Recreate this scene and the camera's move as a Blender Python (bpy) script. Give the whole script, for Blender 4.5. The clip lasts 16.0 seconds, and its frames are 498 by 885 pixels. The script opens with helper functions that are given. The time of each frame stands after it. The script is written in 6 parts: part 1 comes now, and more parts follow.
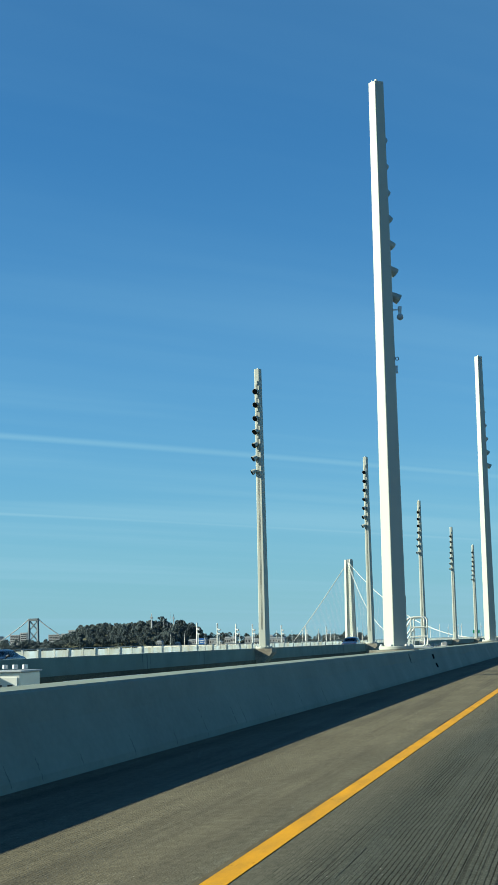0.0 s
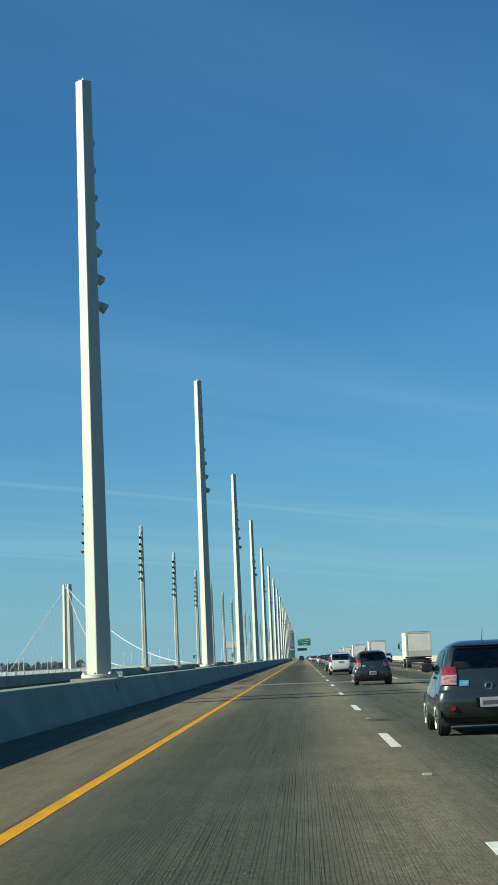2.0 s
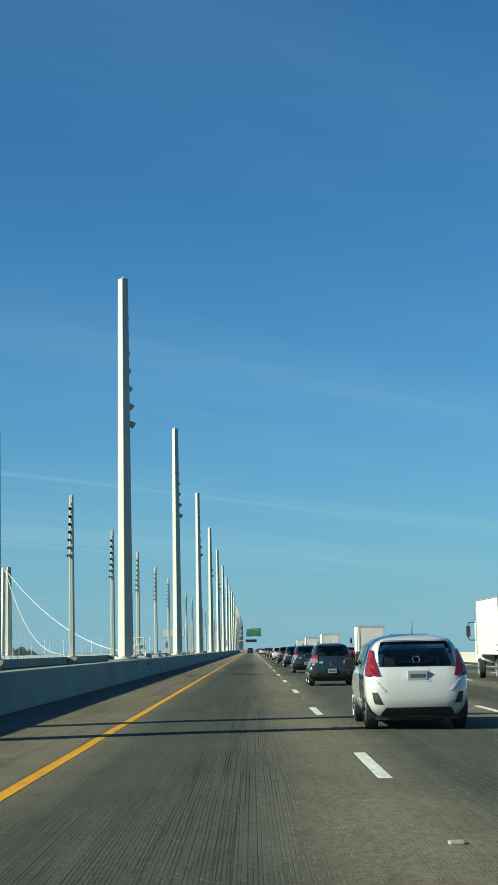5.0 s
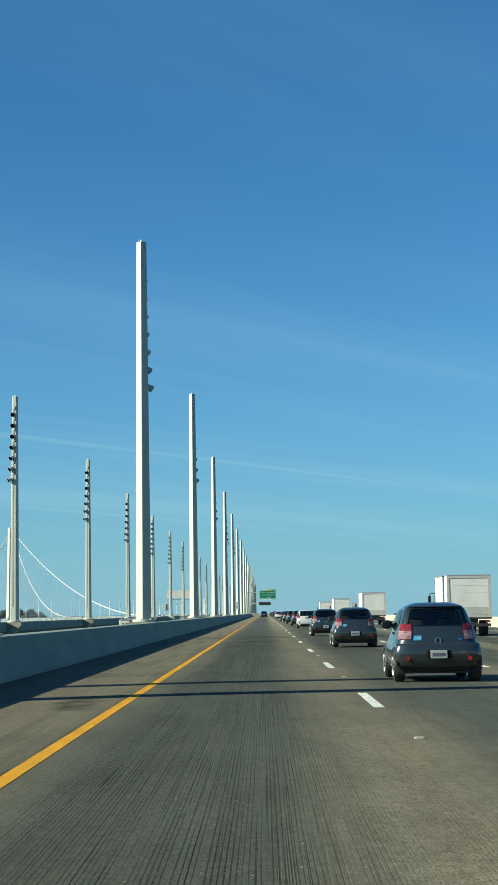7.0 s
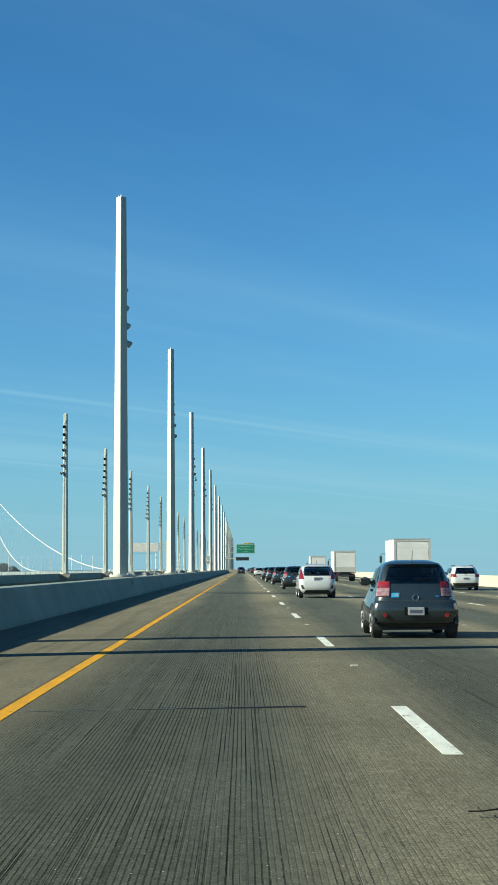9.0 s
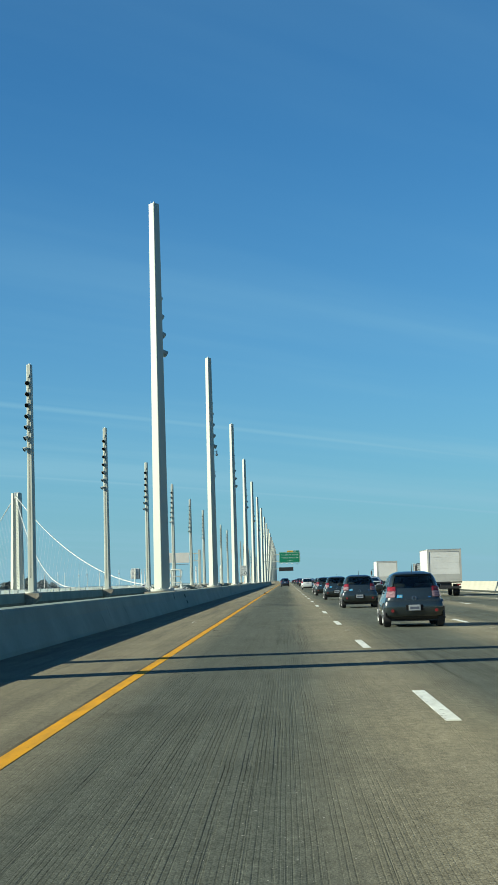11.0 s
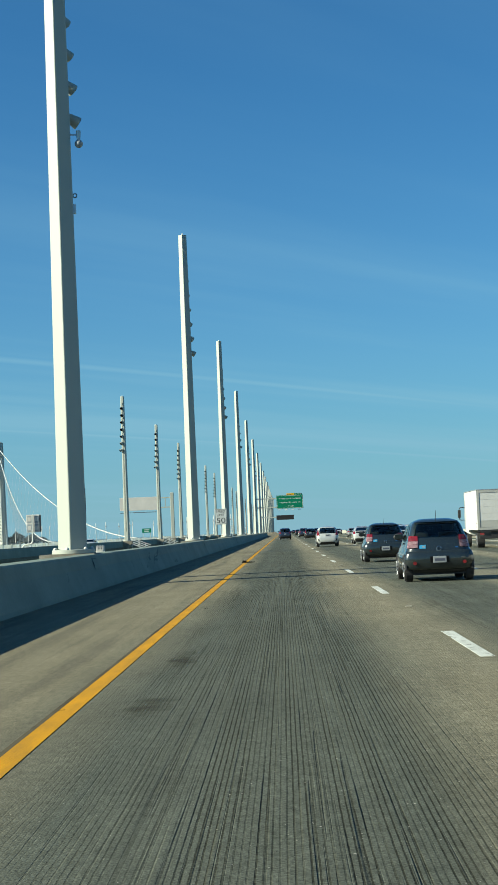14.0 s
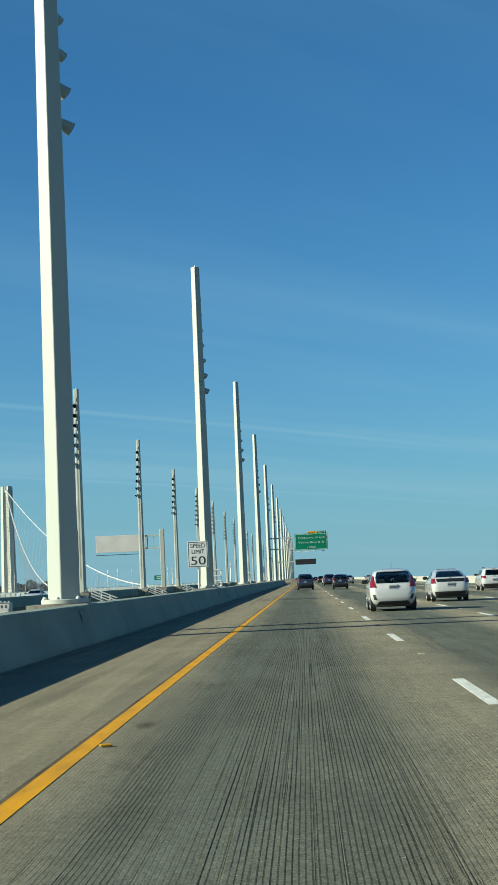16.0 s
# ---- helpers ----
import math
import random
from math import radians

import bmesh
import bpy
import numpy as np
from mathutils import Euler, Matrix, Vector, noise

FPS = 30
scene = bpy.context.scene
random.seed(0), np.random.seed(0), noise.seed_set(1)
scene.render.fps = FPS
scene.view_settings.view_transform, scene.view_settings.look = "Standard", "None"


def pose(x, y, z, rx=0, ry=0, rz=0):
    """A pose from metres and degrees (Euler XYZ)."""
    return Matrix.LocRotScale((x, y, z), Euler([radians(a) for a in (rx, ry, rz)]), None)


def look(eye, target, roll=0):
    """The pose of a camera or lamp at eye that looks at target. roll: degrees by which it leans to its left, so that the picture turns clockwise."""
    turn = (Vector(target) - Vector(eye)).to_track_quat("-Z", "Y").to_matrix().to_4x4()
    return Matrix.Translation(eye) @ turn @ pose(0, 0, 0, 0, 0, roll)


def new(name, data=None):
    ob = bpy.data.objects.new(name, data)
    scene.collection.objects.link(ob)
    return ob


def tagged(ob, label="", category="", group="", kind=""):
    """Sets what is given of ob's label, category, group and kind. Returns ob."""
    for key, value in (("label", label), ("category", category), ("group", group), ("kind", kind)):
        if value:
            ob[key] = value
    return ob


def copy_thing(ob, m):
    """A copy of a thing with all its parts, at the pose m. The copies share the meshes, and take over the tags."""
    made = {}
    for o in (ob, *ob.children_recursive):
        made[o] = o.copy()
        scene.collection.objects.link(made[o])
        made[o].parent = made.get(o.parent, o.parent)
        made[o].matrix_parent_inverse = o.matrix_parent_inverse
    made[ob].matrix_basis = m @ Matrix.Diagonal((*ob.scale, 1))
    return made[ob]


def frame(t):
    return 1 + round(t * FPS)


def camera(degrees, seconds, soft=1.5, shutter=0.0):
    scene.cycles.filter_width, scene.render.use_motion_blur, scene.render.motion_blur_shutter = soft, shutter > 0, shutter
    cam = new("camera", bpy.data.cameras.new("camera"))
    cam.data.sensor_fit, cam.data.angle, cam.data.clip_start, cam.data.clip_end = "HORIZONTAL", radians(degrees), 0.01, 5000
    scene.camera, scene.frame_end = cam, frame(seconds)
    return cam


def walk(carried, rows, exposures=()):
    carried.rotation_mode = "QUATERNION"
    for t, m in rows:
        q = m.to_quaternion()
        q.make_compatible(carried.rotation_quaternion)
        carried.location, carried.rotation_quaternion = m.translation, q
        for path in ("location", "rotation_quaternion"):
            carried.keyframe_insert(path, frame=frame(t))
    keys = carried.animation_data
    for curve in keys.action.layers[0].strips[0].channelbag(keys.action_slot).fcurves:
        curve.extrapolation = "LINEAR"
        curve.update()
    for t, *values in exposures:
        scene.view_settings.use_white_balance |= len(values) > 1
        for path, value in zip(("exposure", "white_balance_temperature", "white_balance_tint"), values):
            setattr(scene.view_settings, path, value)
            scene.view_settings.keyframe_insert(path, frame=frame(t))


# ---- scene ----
# ---- camera and its way along the bridge ----
cam = camera(19.06, 16.0)
EYE = 1.288


def view(x, y, yaw, pitch, roll):
    a, b = radians(yaw), radians(pitch)
    eye = Vector((x, y, EYE))
    return look(eye, eye + Vector((-math.sin(a) * math.cos(b), math.cos(a) * math.cos(b), math.sin(b))), roll)


# seconds, x, y, yaw, pitch, roll
ROWS = [
    (0.0, 2.00, -5.08, 12.36, 7.63, -1.32), (0.5, 2.02, 8.97, 13.43, 9.15, 0.06), (1, 2.16, 22.55, 8.16, 10.09, -1.00),
    (1.5, 2.24, 36.41, 4.86, 9.71, -1.63), (2, 2.38, 50.55, 1.71, 8.30, -2.44), (2.5, 2.34, 63.53, 0.01, 8.06, -1.40),
    (3, 2.36, 77.11, -0.65, 8.08, -0.18), (3.5, 2.46, 90.37, -1.02, 7.99, 0.18), (6, 2.18, 156.14, 0.49, 7.88, -1.80),
    (6.5, 2.13, 169.45, 0.62, 7.28, -1.32), (7, 2.09, 182.77, 0.51, 6.55, -0.84), (7.5, 2.09, 196.03, 0.28, 5.92, -0.44),
    (8, 2.08, 209.66, -0.02, 5.38, -0.26), (8.5, 2.09, 223.09, -0.25, 5.01, -0.10), (9, 2.16, 236.60, -0.28, 4.86, -0.30),
    (11.5, 2.15, 306.13, 1.63, 5.40, -1.88), (12, 2.00, 320.49, 1.76, 5.20, -2.17), (12.5, 1.90, 334.81, 1.80, 4.84, -2.41),
    (13, 1.84, 349.57, 1.72, 4.32, -2.60), (13.5, 1.80, 364.33, 1.51, 3.82, -2.43), (14, 1.69, 378.48, 1.20, 3.46, -2.38),
    (14.5, 1.66, 393.07, 1.06, 3.39, -2.15), (15, 1.72, 407.48, 1.16, 3.69, -2.20), (15.5, 1.75, 422.22, 1.52, 4.40, -2.60),
    (16, 1.83, 436.85, 1.92, 5.29, -2.48)]
walk(cam, [(t, view(*row)) for t, *row in ROWS],
     exposures=[(0.0, 1.19, 6120, 3), (0.5, 1.10, 6120, 3), (1.0, 0.90, 6120, 3), (1.5, 1.02, 6120, 3), (2.0, 0.98, 6120, 3), (2.5, 1.14, 6120, 3), (3.5, 1.06, 6120, 3), (6.5, 0.98, 6120, 3), (7.0, 1.12, 6120, 3), (7.5, 1.08, 6120, 3), (8.0, 1.07, 6120, 3), (8.5, 1.04, 6120, 3), (9.0, 1.21, 6120, 3),
                (11.5, 1.02, 6120, 3), (12.0, 0.98, 6120, 3), (13.0, 1.01, 6120, 3), (14.0, 1.02, 6120, 3), (16.0, 0.95, 6120, 3)])

# ---- sky and sun ----
SUN_EL = radians(25.8)
SUN_FROM = Vector((-1.0, -0.335, 0)).normalized() * math.cos(SUN_EL) + Vector((0, 0, math.sin(SUN_EL)))
sun = new("sun", bpy.data.lights.new("sun", "SUN"))
sun.data.energy, sun.data.angle, sun.data.color = 5.0, radians(0.53), (1.0, 0.92, 0.70)
sun.rotation_euler = (-SUN_FROM).to_track_quat("-Z", "Y").to_euler()

world = bpy.data.worlds.new("sky")
scene.world = world
world.use_nodes = True
wt = world.node_tree
wt.nodes.clear()
w_out = wt.nodes.new("ShaderNodeOutputWorld")
w_bg = wt.nodes.new("ShaderNodeBackground")
w_sky = wt.nodes.new("ShaderNodeTexSky")
w_sky.sky_type, w_sky.sun_disc = "NISHITA", False
w_sky.sun_elevation = SUN_EL
w_sky.sun_rotation = math.atan2(SUN_FROM.x, SUN_FROM.y)
w_sky.altitude, w_sky.air_density, w_sky.dust_density, w_sky.ozone_density = 20, 1.0, 0.15, 4.5
w_bg.inputs["Strength"].default_value = 0.050
# thin streaks of high cloud: noise drawn out along one way, on a flat layer far up
w_co = wt.nodes.new("ShaderNodeTexCoord")
w_sep = wt.nodes.new("ShaderNodeSeparateXYZ")
wt.links.new(w_co.outputs["Generated"], w_sep.inputs[0])


def w_math(op, a, b):
    n = wt.nodes.new("ShaderNodeMath")
    n.operation = op
    for i, v in enumerate((a, b)):
        if v is None:
            continue
        if isinstance(v, (int, float)):
            n.inputs[i].default_value = v
        else:
            wt.links.new(v, n.inputs[i])
    return n.outputs[0]


w_up = w_math("MAXIMUM", w_math("ADD", w_sep.outputs["Z"], 0.06), 0.02)
w_x = w_math("DIVIDE", w_sep.outputs["X"], w_up)
w_y = w_math("DIVIDE", w_sep.outputs["Y"], w_up)
w_com = wt.nodes.new("ShaderNodeCombineXYZ")
w_along = w_math("ADD", w_math("MULTIPLY", w_x, 0.74), w_math("MULTIPLY", w_y, 0.67))
w_across = w_math("SUBTRACT", w_math("MULTIPLY", w_y, 0.74), w_math("MULTIPLY", w_x, 0.67))
wt.links.new(w_math("MULTIPLY", w_along, 0.16), w_com.inputs[0])
wt.links.new(w_math("MULTIPLY", w_across, 0.95), w_com.inputs[1])
w_no = wt.nodes.new("ShaderNodeTexNoise")
w_no.inputs["Scale"].default_value, w_no.inputs["Detail"].default_value, w_no.inputs["Roughness"].default_value = 1.0, 5.0, 0.52
wt.links.new(w_com.outputs[0], w_no.inputs["Vector"])


def w_range(v, a, b, c, d):
    n = wt.nodes.new("ShaderNodeMapRange")
    n.interpolation_type = "SMOOTHSTEP"
    for i, k in enumerate((a, b, c, d)):
        n.inputs[i + 1].default_value = k
    wt.links.new(v, n.inputs[0])
    return n.outputs[0]


w_veil = w_math("MULTIPLY", w_range(w_no.outputs["Fac"], 0.42, 0.70, 0.0, 0.52), w_range(w_sep.outputs["Z"], 0.08, 0.24, 1.0, 0.22))
# old contrails along the same wind
w_no2 = wt.nodes.new("ShaderNodeTexNoise")
w_no2.inputs["Scale"].default_value = 1.6
wt.links.new(w_com.outputs[0], w_no2.inputs["Vector"])
for at_, wide, power in ((4.66, 0.08, 0.46), (6.32, 0.09, 0.66)):
    line = w_range(w_math("ABSOLUTE", w_math("SUBTRACT", w_across, at_), None), 0.0, wide, power, 0.0)
    w_veil = w_math("MAXIMUM", w_veil, w_math("MULTIPLY", line, w_range(w_no2.outputs["Fac"], 0.3, 0.6, 0.35, 1.0)))
w_mix = wt.nodes.new("ShaderNodeMix")
w_mix.data_type = "RGBA"
wt.links.new(w_veil, w_mix.inputs["Factor"])
wt.links.new(w_sky.outputs[0], w_mix.inputs["A"])
w_mix.inputs["B"].default_value = (7.4, 6.3, 6.2, 1)
w_tint = wt.nodes.new("ShaderNodeMix")
w_tint.data_type, w_tint.blend_type = "RGBA", "MULTIPLY"
w_tint.inputs["Factor"].default_value = 1.0
w_tint.inputs["B"].default_value = (0.392, 0.854, 1.082, 1)
wt.links.new(w_mix.outputs["Result"], w_tint.inputs["A"])
# sea haze low over the horizon
w_haze = wt.nodes.new("ShaderNodeMix")
w_haze.data_type = "RGBA"
w_low = w_math("MULTIPLY", w_math("EXPONENT", w_math("MULTIPLY", w_math("MAXIMUM", w_sep.outputs["Z"], 0.0), -9.0), None), 0.85)
wt.links.new(w_low, w_haze.inputs["Factor"])
wt.links.new(w_tint.outputs["Result"], w_haze.inputs["A"])
w_haze.inputs["B"].default_value = (2.75, 4.65, 5.6, 1)
wt.links.new(w_haze.outputs["Result"], w_bg.inputs["Color"])
wt.links.new(w_bg.outputs[0], w_out.inputs[0])

# ---- materials ----


def mat(name, col, rough=0.6, metal=0.0, col2=None, scale=3.0, stretch=(1, 1, 1), amount=0.5, fine=40.0, bump=0.1, coat=0.0, trans=0.0, spec=0.5):
    """Two scales of noise between two colours, with fine relief."""
    m = bpy.data.materials.new(name)
    m.use_nodes = True
    nt = m.node_tree
    b = nt.nodes["Principled BSDF"]
    b.inputs["Roughness"].default_value, b.inputs["Metallic"].default_value = rough, metal
    b.inputs["Coat Weight"].default_value, b.inputs["Transmission Weight"].default_value = coat, trans
    b.inputs["Specular IOR Level"].default_value = spec
    if col2 is None:
        col2 = tuple(c * 0.82 for c in col)
    geo = nt.nodes.new("ShaderNodeNewGeometry")
    mp = nt.nodes.new("ShaderNodeMapping")
    mp.inputs["Scale"].default_value = stretch
    nt.links.new(geo.outputs["Position"], mp.inputs["Vector"])
    n1, n2 = nt.nodes.new("ShaderNodeTexNoise"), nt.nodes.new("ShaderNodeTexNoise")
    n1.inputs["Scale"].default_value, n1.inputs["Detail"].default_value = scale, 4
    n2.inputs["Scale"].default_value, n2.inputs["Detail"].default_value = fine, 3
    nt.links.new(mp.outputs[0], n1.inputs["Vector"])
    nt.links.new(mp.outputs[0], n2.inputs["Vector"])
    add = nt.nodes.new("ShaderNodeMath")
    add.operation = "MULTIPLY_ADD"
    add.inputs[1].default_value = 0.35
    nt.links.new(n2.outputs["Fac"], add.inputs[0])
    nt.links.new(n1.outputs["Fac"], add.inputs[2])
    rp = nt.nodes.new("ShaderNodeMapRange")
    rp.inputs[1].default_value, rp.inputs[2].default_value = 0.45, 0.90
    rp.inputs[3].default_value, rp.inputs[4].default_value = 0.0, 2 * amount
    nt.links.new(add.outputs[0], rp.inputs[0])
    mx = nt.nodes.new("ShaderNodeMix")
    mx.data_type = "RGBA"
    mx.inputs["A"].default_value, mx.inputs["B"].default_value = (*col, 1), (*col2, 1)
    nt.links.new(rp.outputs[0], mx.inputs["Factor"])
    nt.links.new(mx.outputs["Result"], b.inputs["Base Color"])
    if bump:
        bp = nt.nodes.new("ShaderNodeBump")
        bp.inputs["Strength"].default_value, bp.inputs["Distance"].default_value = bump, 0.01
        nt.links.new(n2.outputs["Fac"], bp.inputs["Height"])
        nt.links.new(bp.outputs[0], b.inputs["Normal"])
    return m


def road_material():
    """Grooved concrete: tan towards the lane lines and grey in the wheel tracks, with fine grooves along the road."""
    m = bpy.data.materials.new("grooved_concrete")
    m.use_nodes = True
    nt = m.node_tree
    b = nt.nodes["Principled BSDF"]
    b.inputs["Roughness"].default_value = 0.85
    b.inputs["Specular IOR Level"].default_value = 0.2
    geo = nt.nodes.new("ShaderNodeNewGeometry")
    sep = nt.nodes.new("ShaderNodeSeparateXYZ")
    nt.links.new(geo.outputs["Position"], sep.inputs[0])

    def noise_at(scale, stretch, detail=3.0, rough=0.5):
        mp = nt.nodes.new("ShaderNodeMapping")
        mp.inputs["Scale"].default_value = stretch
        nt.links.new(geo.outputs["Position"], mp.inputs["Vector"])
        n = nt.nodes.new("ShaderNodeTexNoise")
        n.inputs["Scale"].default_value, n.inputs["Detail"].default_value, n.inputs["Roughness"].default_value = scale, detail, rough
        nt.links.new(mp.outputs[0], n.inputs["Vector"])
        return n.outputs["Fac"]

    def op(kind, a, c, d=None):
        n = nt.nodes.new("ShaderNodeMath")
        n.operation = kind
        for i, v in enumerate((a, c, d)):
            if v is None:
                continue
            if isinstance(v, (int, float)):
                n.inputs[i].default_value = v
            else:
                nt.links.new(v, n.inputs[i])
        return n.outputs[0]

    def rng(v, a, c, d, e):
        n = nt.nodes.new("ShaderNodeMapRange")
        for i, k in enumerate((a, c, d, e)):
            n.inputs[i + 1].default_value = k
        nt.links.new(v, n.inputs[0])
        return n.outputs[0]

    def mixed(f, a, c, blend="MIX"):
        n = nt.nodes.new("ShaderNodeMix")
        n.data_type, n.blend_type = "RGBA", blend
        for key, v in (("Factor", f), ("A", a), ("B", c)):
            if isinstance(v, tuple):
                n.inputs[key].default_value = (*v, 1)
            elif isinstance(v, (int, float)):
                n.inputs[key].default_value = v
            else:
                nt.links.new(v, n.inputs[key])
        return n.outputs["Result"]

    # tan towards the lane lines, every 3.66 m
    wave = op("COSINE", op("MULTIPLY", op("SUBTRACT", sep.outputs["X"], 3.3), 2 * math.pi / 3.66), 0.0)
    big = noise_at(0.12, (1, 0.35, 1), 4, 0.6)
    side = rng(op("ADD", op("MULTIPLY", wave, 0.6), op("MULTIPLY", op("SUBTRACT", big, 0.5), 1.5)), -0.15, 0.75, 0, 1)
    shoulder = rng(sep.outputs["X"], -0.4, 0.25, 1.0, 0.0)
    tan_f = op("MAXIMUM", side, shoulder)
    col = mixed(tan_f, (0.063, 0.068, 0.055), (0.138, 0.125, 0.086))
    blotch = rng(noise_at(1.1, (1, 0.45, 1), 5, 0.65), 0.35, 0.7, 0.86, 1.10)
    col = mixed(1.0, col, blotch, "MULTIPLY")
    streak = rng(noise_at(5.0, (1, 0.02, 1), 3, 0.6), 0.3, 0.7, 0.92, 1.07)
    col = mixed(1.0, col, streak, "MULTIPLY")
    # old tyre marks along the shoulder
    mark = op("MULTIPLY", rng(noise_at(2.3, (1, 0.03, 1), 4, 0.6), 0.50, 0.64, 0.0, 0.45), shoulder)
    col = mixed(mark, col, (0.055, 0.052, 0.041))
    # sawn grooves every 3 cm, wavering a little, and rougher scores, both in stretches
    wob = op("MULTIPLY", op("SUBTRACT", noise_at(1.0, (0.35, 0.55, 1), 3, 0.55), 0.5), op("ADD", rng(sep.outputs["X"], 0.35, 1.1, 0.12, 0.010), rng(op("ABSOLUTE", op("SUBTRACT", sep.outputs["Y"], 326.0), None), 12.0, 26.0, 0.030, 0.0)))
    wob = op("ADD", wob, op("MULTIPLY", op("SUBTRACT", noise_at(1.0, (0.9, 3.2, 1), 2, 0.5), 0.5), rng(op("ABSOLUTE", op("SUBTRACT", sep.outputs["Y"], 326.0), None), 12.0, 26.0, 0.024, 0.005)))
    saw = op("SINE", op("MULTIPLY", op("ADD", sep.outputs["X"], wob), 2 * math.pi / 0.031), 0.0)
    thin = rng(saw, 0.60, 0.76, 0.0, 1.0)
    keep = rng(noise_at(21.0, (1, 0.004, 1), 2, 0.6), 0.40, 0.52, 0.05, 1.0)
    bands = rng(noise_at(3.2, (1, 0.01, 1), 2, 0.6), 0.38, 0.50, 0.22, 1.0)
    keep = op("MULTIPLY", op("MULTIPLY", keep, bands), rng(sep.outputs["X"], 0.5, 1.3, 0.6, 1.0))
    where = rng(noise_at(0.22, (1.4, 0.16, 1), 3, 0.6), 0.42, 0.58, 0.16, 0.85)
    # two stretches where the grooves are still sharp
    for mid, near, far in ((246.0, 9.0, 22.0), (432.0, 34.0, 60.0), (6.0, 6.0, 20.0)):
        fresh = rng(op("ABSOLUTE", op("SUBTRACT", sep.outputs["Y"], mid), None), near, far, 1.0, 0.0)
        keep = op("MAXIMUM", keep, op("MULTIPLY", fresh, rng(noise_at(1.6, (1, 0.05, 1), 2, 0.5), 0.42, 0.56, 0.15, 0.85)))
        where = op("MAXIMUM", where, op("MULTIPLY", fresh, rng(noise_at(0.5, (1.2, 0.3, 1), 3, 0.6), 0.30, 0.50, 0.35, 1.0)))
    # and one where they are worn away
    where = op("MULTIPLY", where, rng(op("ABSOLUTE", op("SUBTRACT", sep.outputs["Y"], 362.0), None), 7.0, 15.0, 0.22, 1.0))
    # the shoulder is nearly smooth
    where = op("MULTIPLY", where, rng(sep.outputs["X"], -0.3, 0.5, 0.30, 1.0))
    track = rng(wave, 0.85, -0.1, 0.22, 1.0)
    score = rng(noise_at(42.0, (1, 0.003, 1), 1, 0.5), 0.36, 0.32, 0.0, 0.5)
    cut = op("MULTIPLY", op("MULTIPLY", op("MAXIMUM", op("MULTIPLY", thin, keep), score), where), track)
    # crumbled groove edges
    cut = op("MULTIPLY", cut, rng(noise_at(1.0, (34.0, 9.0, 1), 3, 0.6), 0.36, 0.58, 0.78, 1.08))
    col = mixed(op("MULTIPLY", cut, 0.84), col, (0.012, 0.012, 0.009))
    # the tone rises from the shoulder to the right-hand lanes
    lane_tone = rng(sep.outputs["X"], -3.0, 7.0, 0.98, 1.30)
    col = mixed(1.0, col, lane_tone, "MULTIPLY")
    # the tone also changes by stretches along the deck
    run_tone = op("MULTIPLY", op("MULTIPLY", rng(op("ABSOLUTE", op("SUBTRACT", sep.outputs["Y"], 102.0), None), 8.0, 26.0, 1.28, 1.0), rng(sep.outputs["Y"], 240.0, 330.0, 0.86, 1.20)), rng(sep.outputs["Y"], 370.0, 415.0, 1.0, 1.18))
    col = mixed(1.0, col, run_tone, "MULTIPLY")
    mid_grit = rng(noise_at(16.0, (1, 0.5, 1), 4, 0.7), 0.32, 0.70, 0.80, 1.24)
    col = mixed(1.0, col, mid_grit, "MULTIPLY")
    grit = rng(noise_at(75.0, (1, 1, 1), 2), 0.3, 0.72, 0.58, 1.42)
    col = mixed(1.0, col, grit, "MULTIPLY")
    # tar and oil spots on the driver's side of the lanes
    zone = rng(op("ABSOLUTE", op("SUBTRACT", sep.outputs["X"], 0.75), None), 0.3, 1.1, 1.0, 0.25)
    spot = rng(noise_at(0.85, (1.3, 0.5, 1), 5, 0.68), 0.60, 0.70, 0.0, 0.38)
    col = mixed(op("MULTIPLY", spot, zone), col, (0.035, 0.034, 0.026))
    # pale chips
    chip = rng(noise_at(48.0, (1, 0.6, 1), 1), 0.755, 0.80, 0.0, 0.7)
    col = mixed(chip, col, (0.42, 0.40, 0.36))
    nt.links.new(col, b.inputs["Base Color"])
    nt.links.new(rng(cut, 0.0, 0.7, 0.06, 0.01), b.inputs["Specular IOR Level"])
    bp = nt.nodes.new("ShaderNodeBump")
    bp.inputs["Strength"].default_value, bp.inputs["Distance"].default_value = 0.9, 0.010
    nt.links.new(op("SUBTRACT", op("MULTIPLY", noise_at(70.0, (1, 1, 1), 2), 0.35), cut), bp.inputs["Height"])
    nt.links.new(bp.outputs[0], b.inputs["Normal"])
    return m


def sheer(m, share):
    """Lets part of the light that falls on the far side shine through a thin panel."""
    nt = m.node_tree
    b = nt.nodes["Principled BSDF"]
    tr = nt.nodes.new("ShaderNodeBsdfTranslucent")
    nt.links.new(b.inputs["Base Color"].links[0].from_socket, tr.inputs["Color"])
    mx = nt.nodes.new("ShaderNodeMixShader")
    mx.inputs[0].default_value = share
    nt.links.new(b.outputs[0], mx.inputs[1])
    nt.links.new(tr.outputs[0], mx.inputs[2])
    nt.links.new(mx.outputs[0], nt.nodes["Material Output"].inputs[0])
    return m


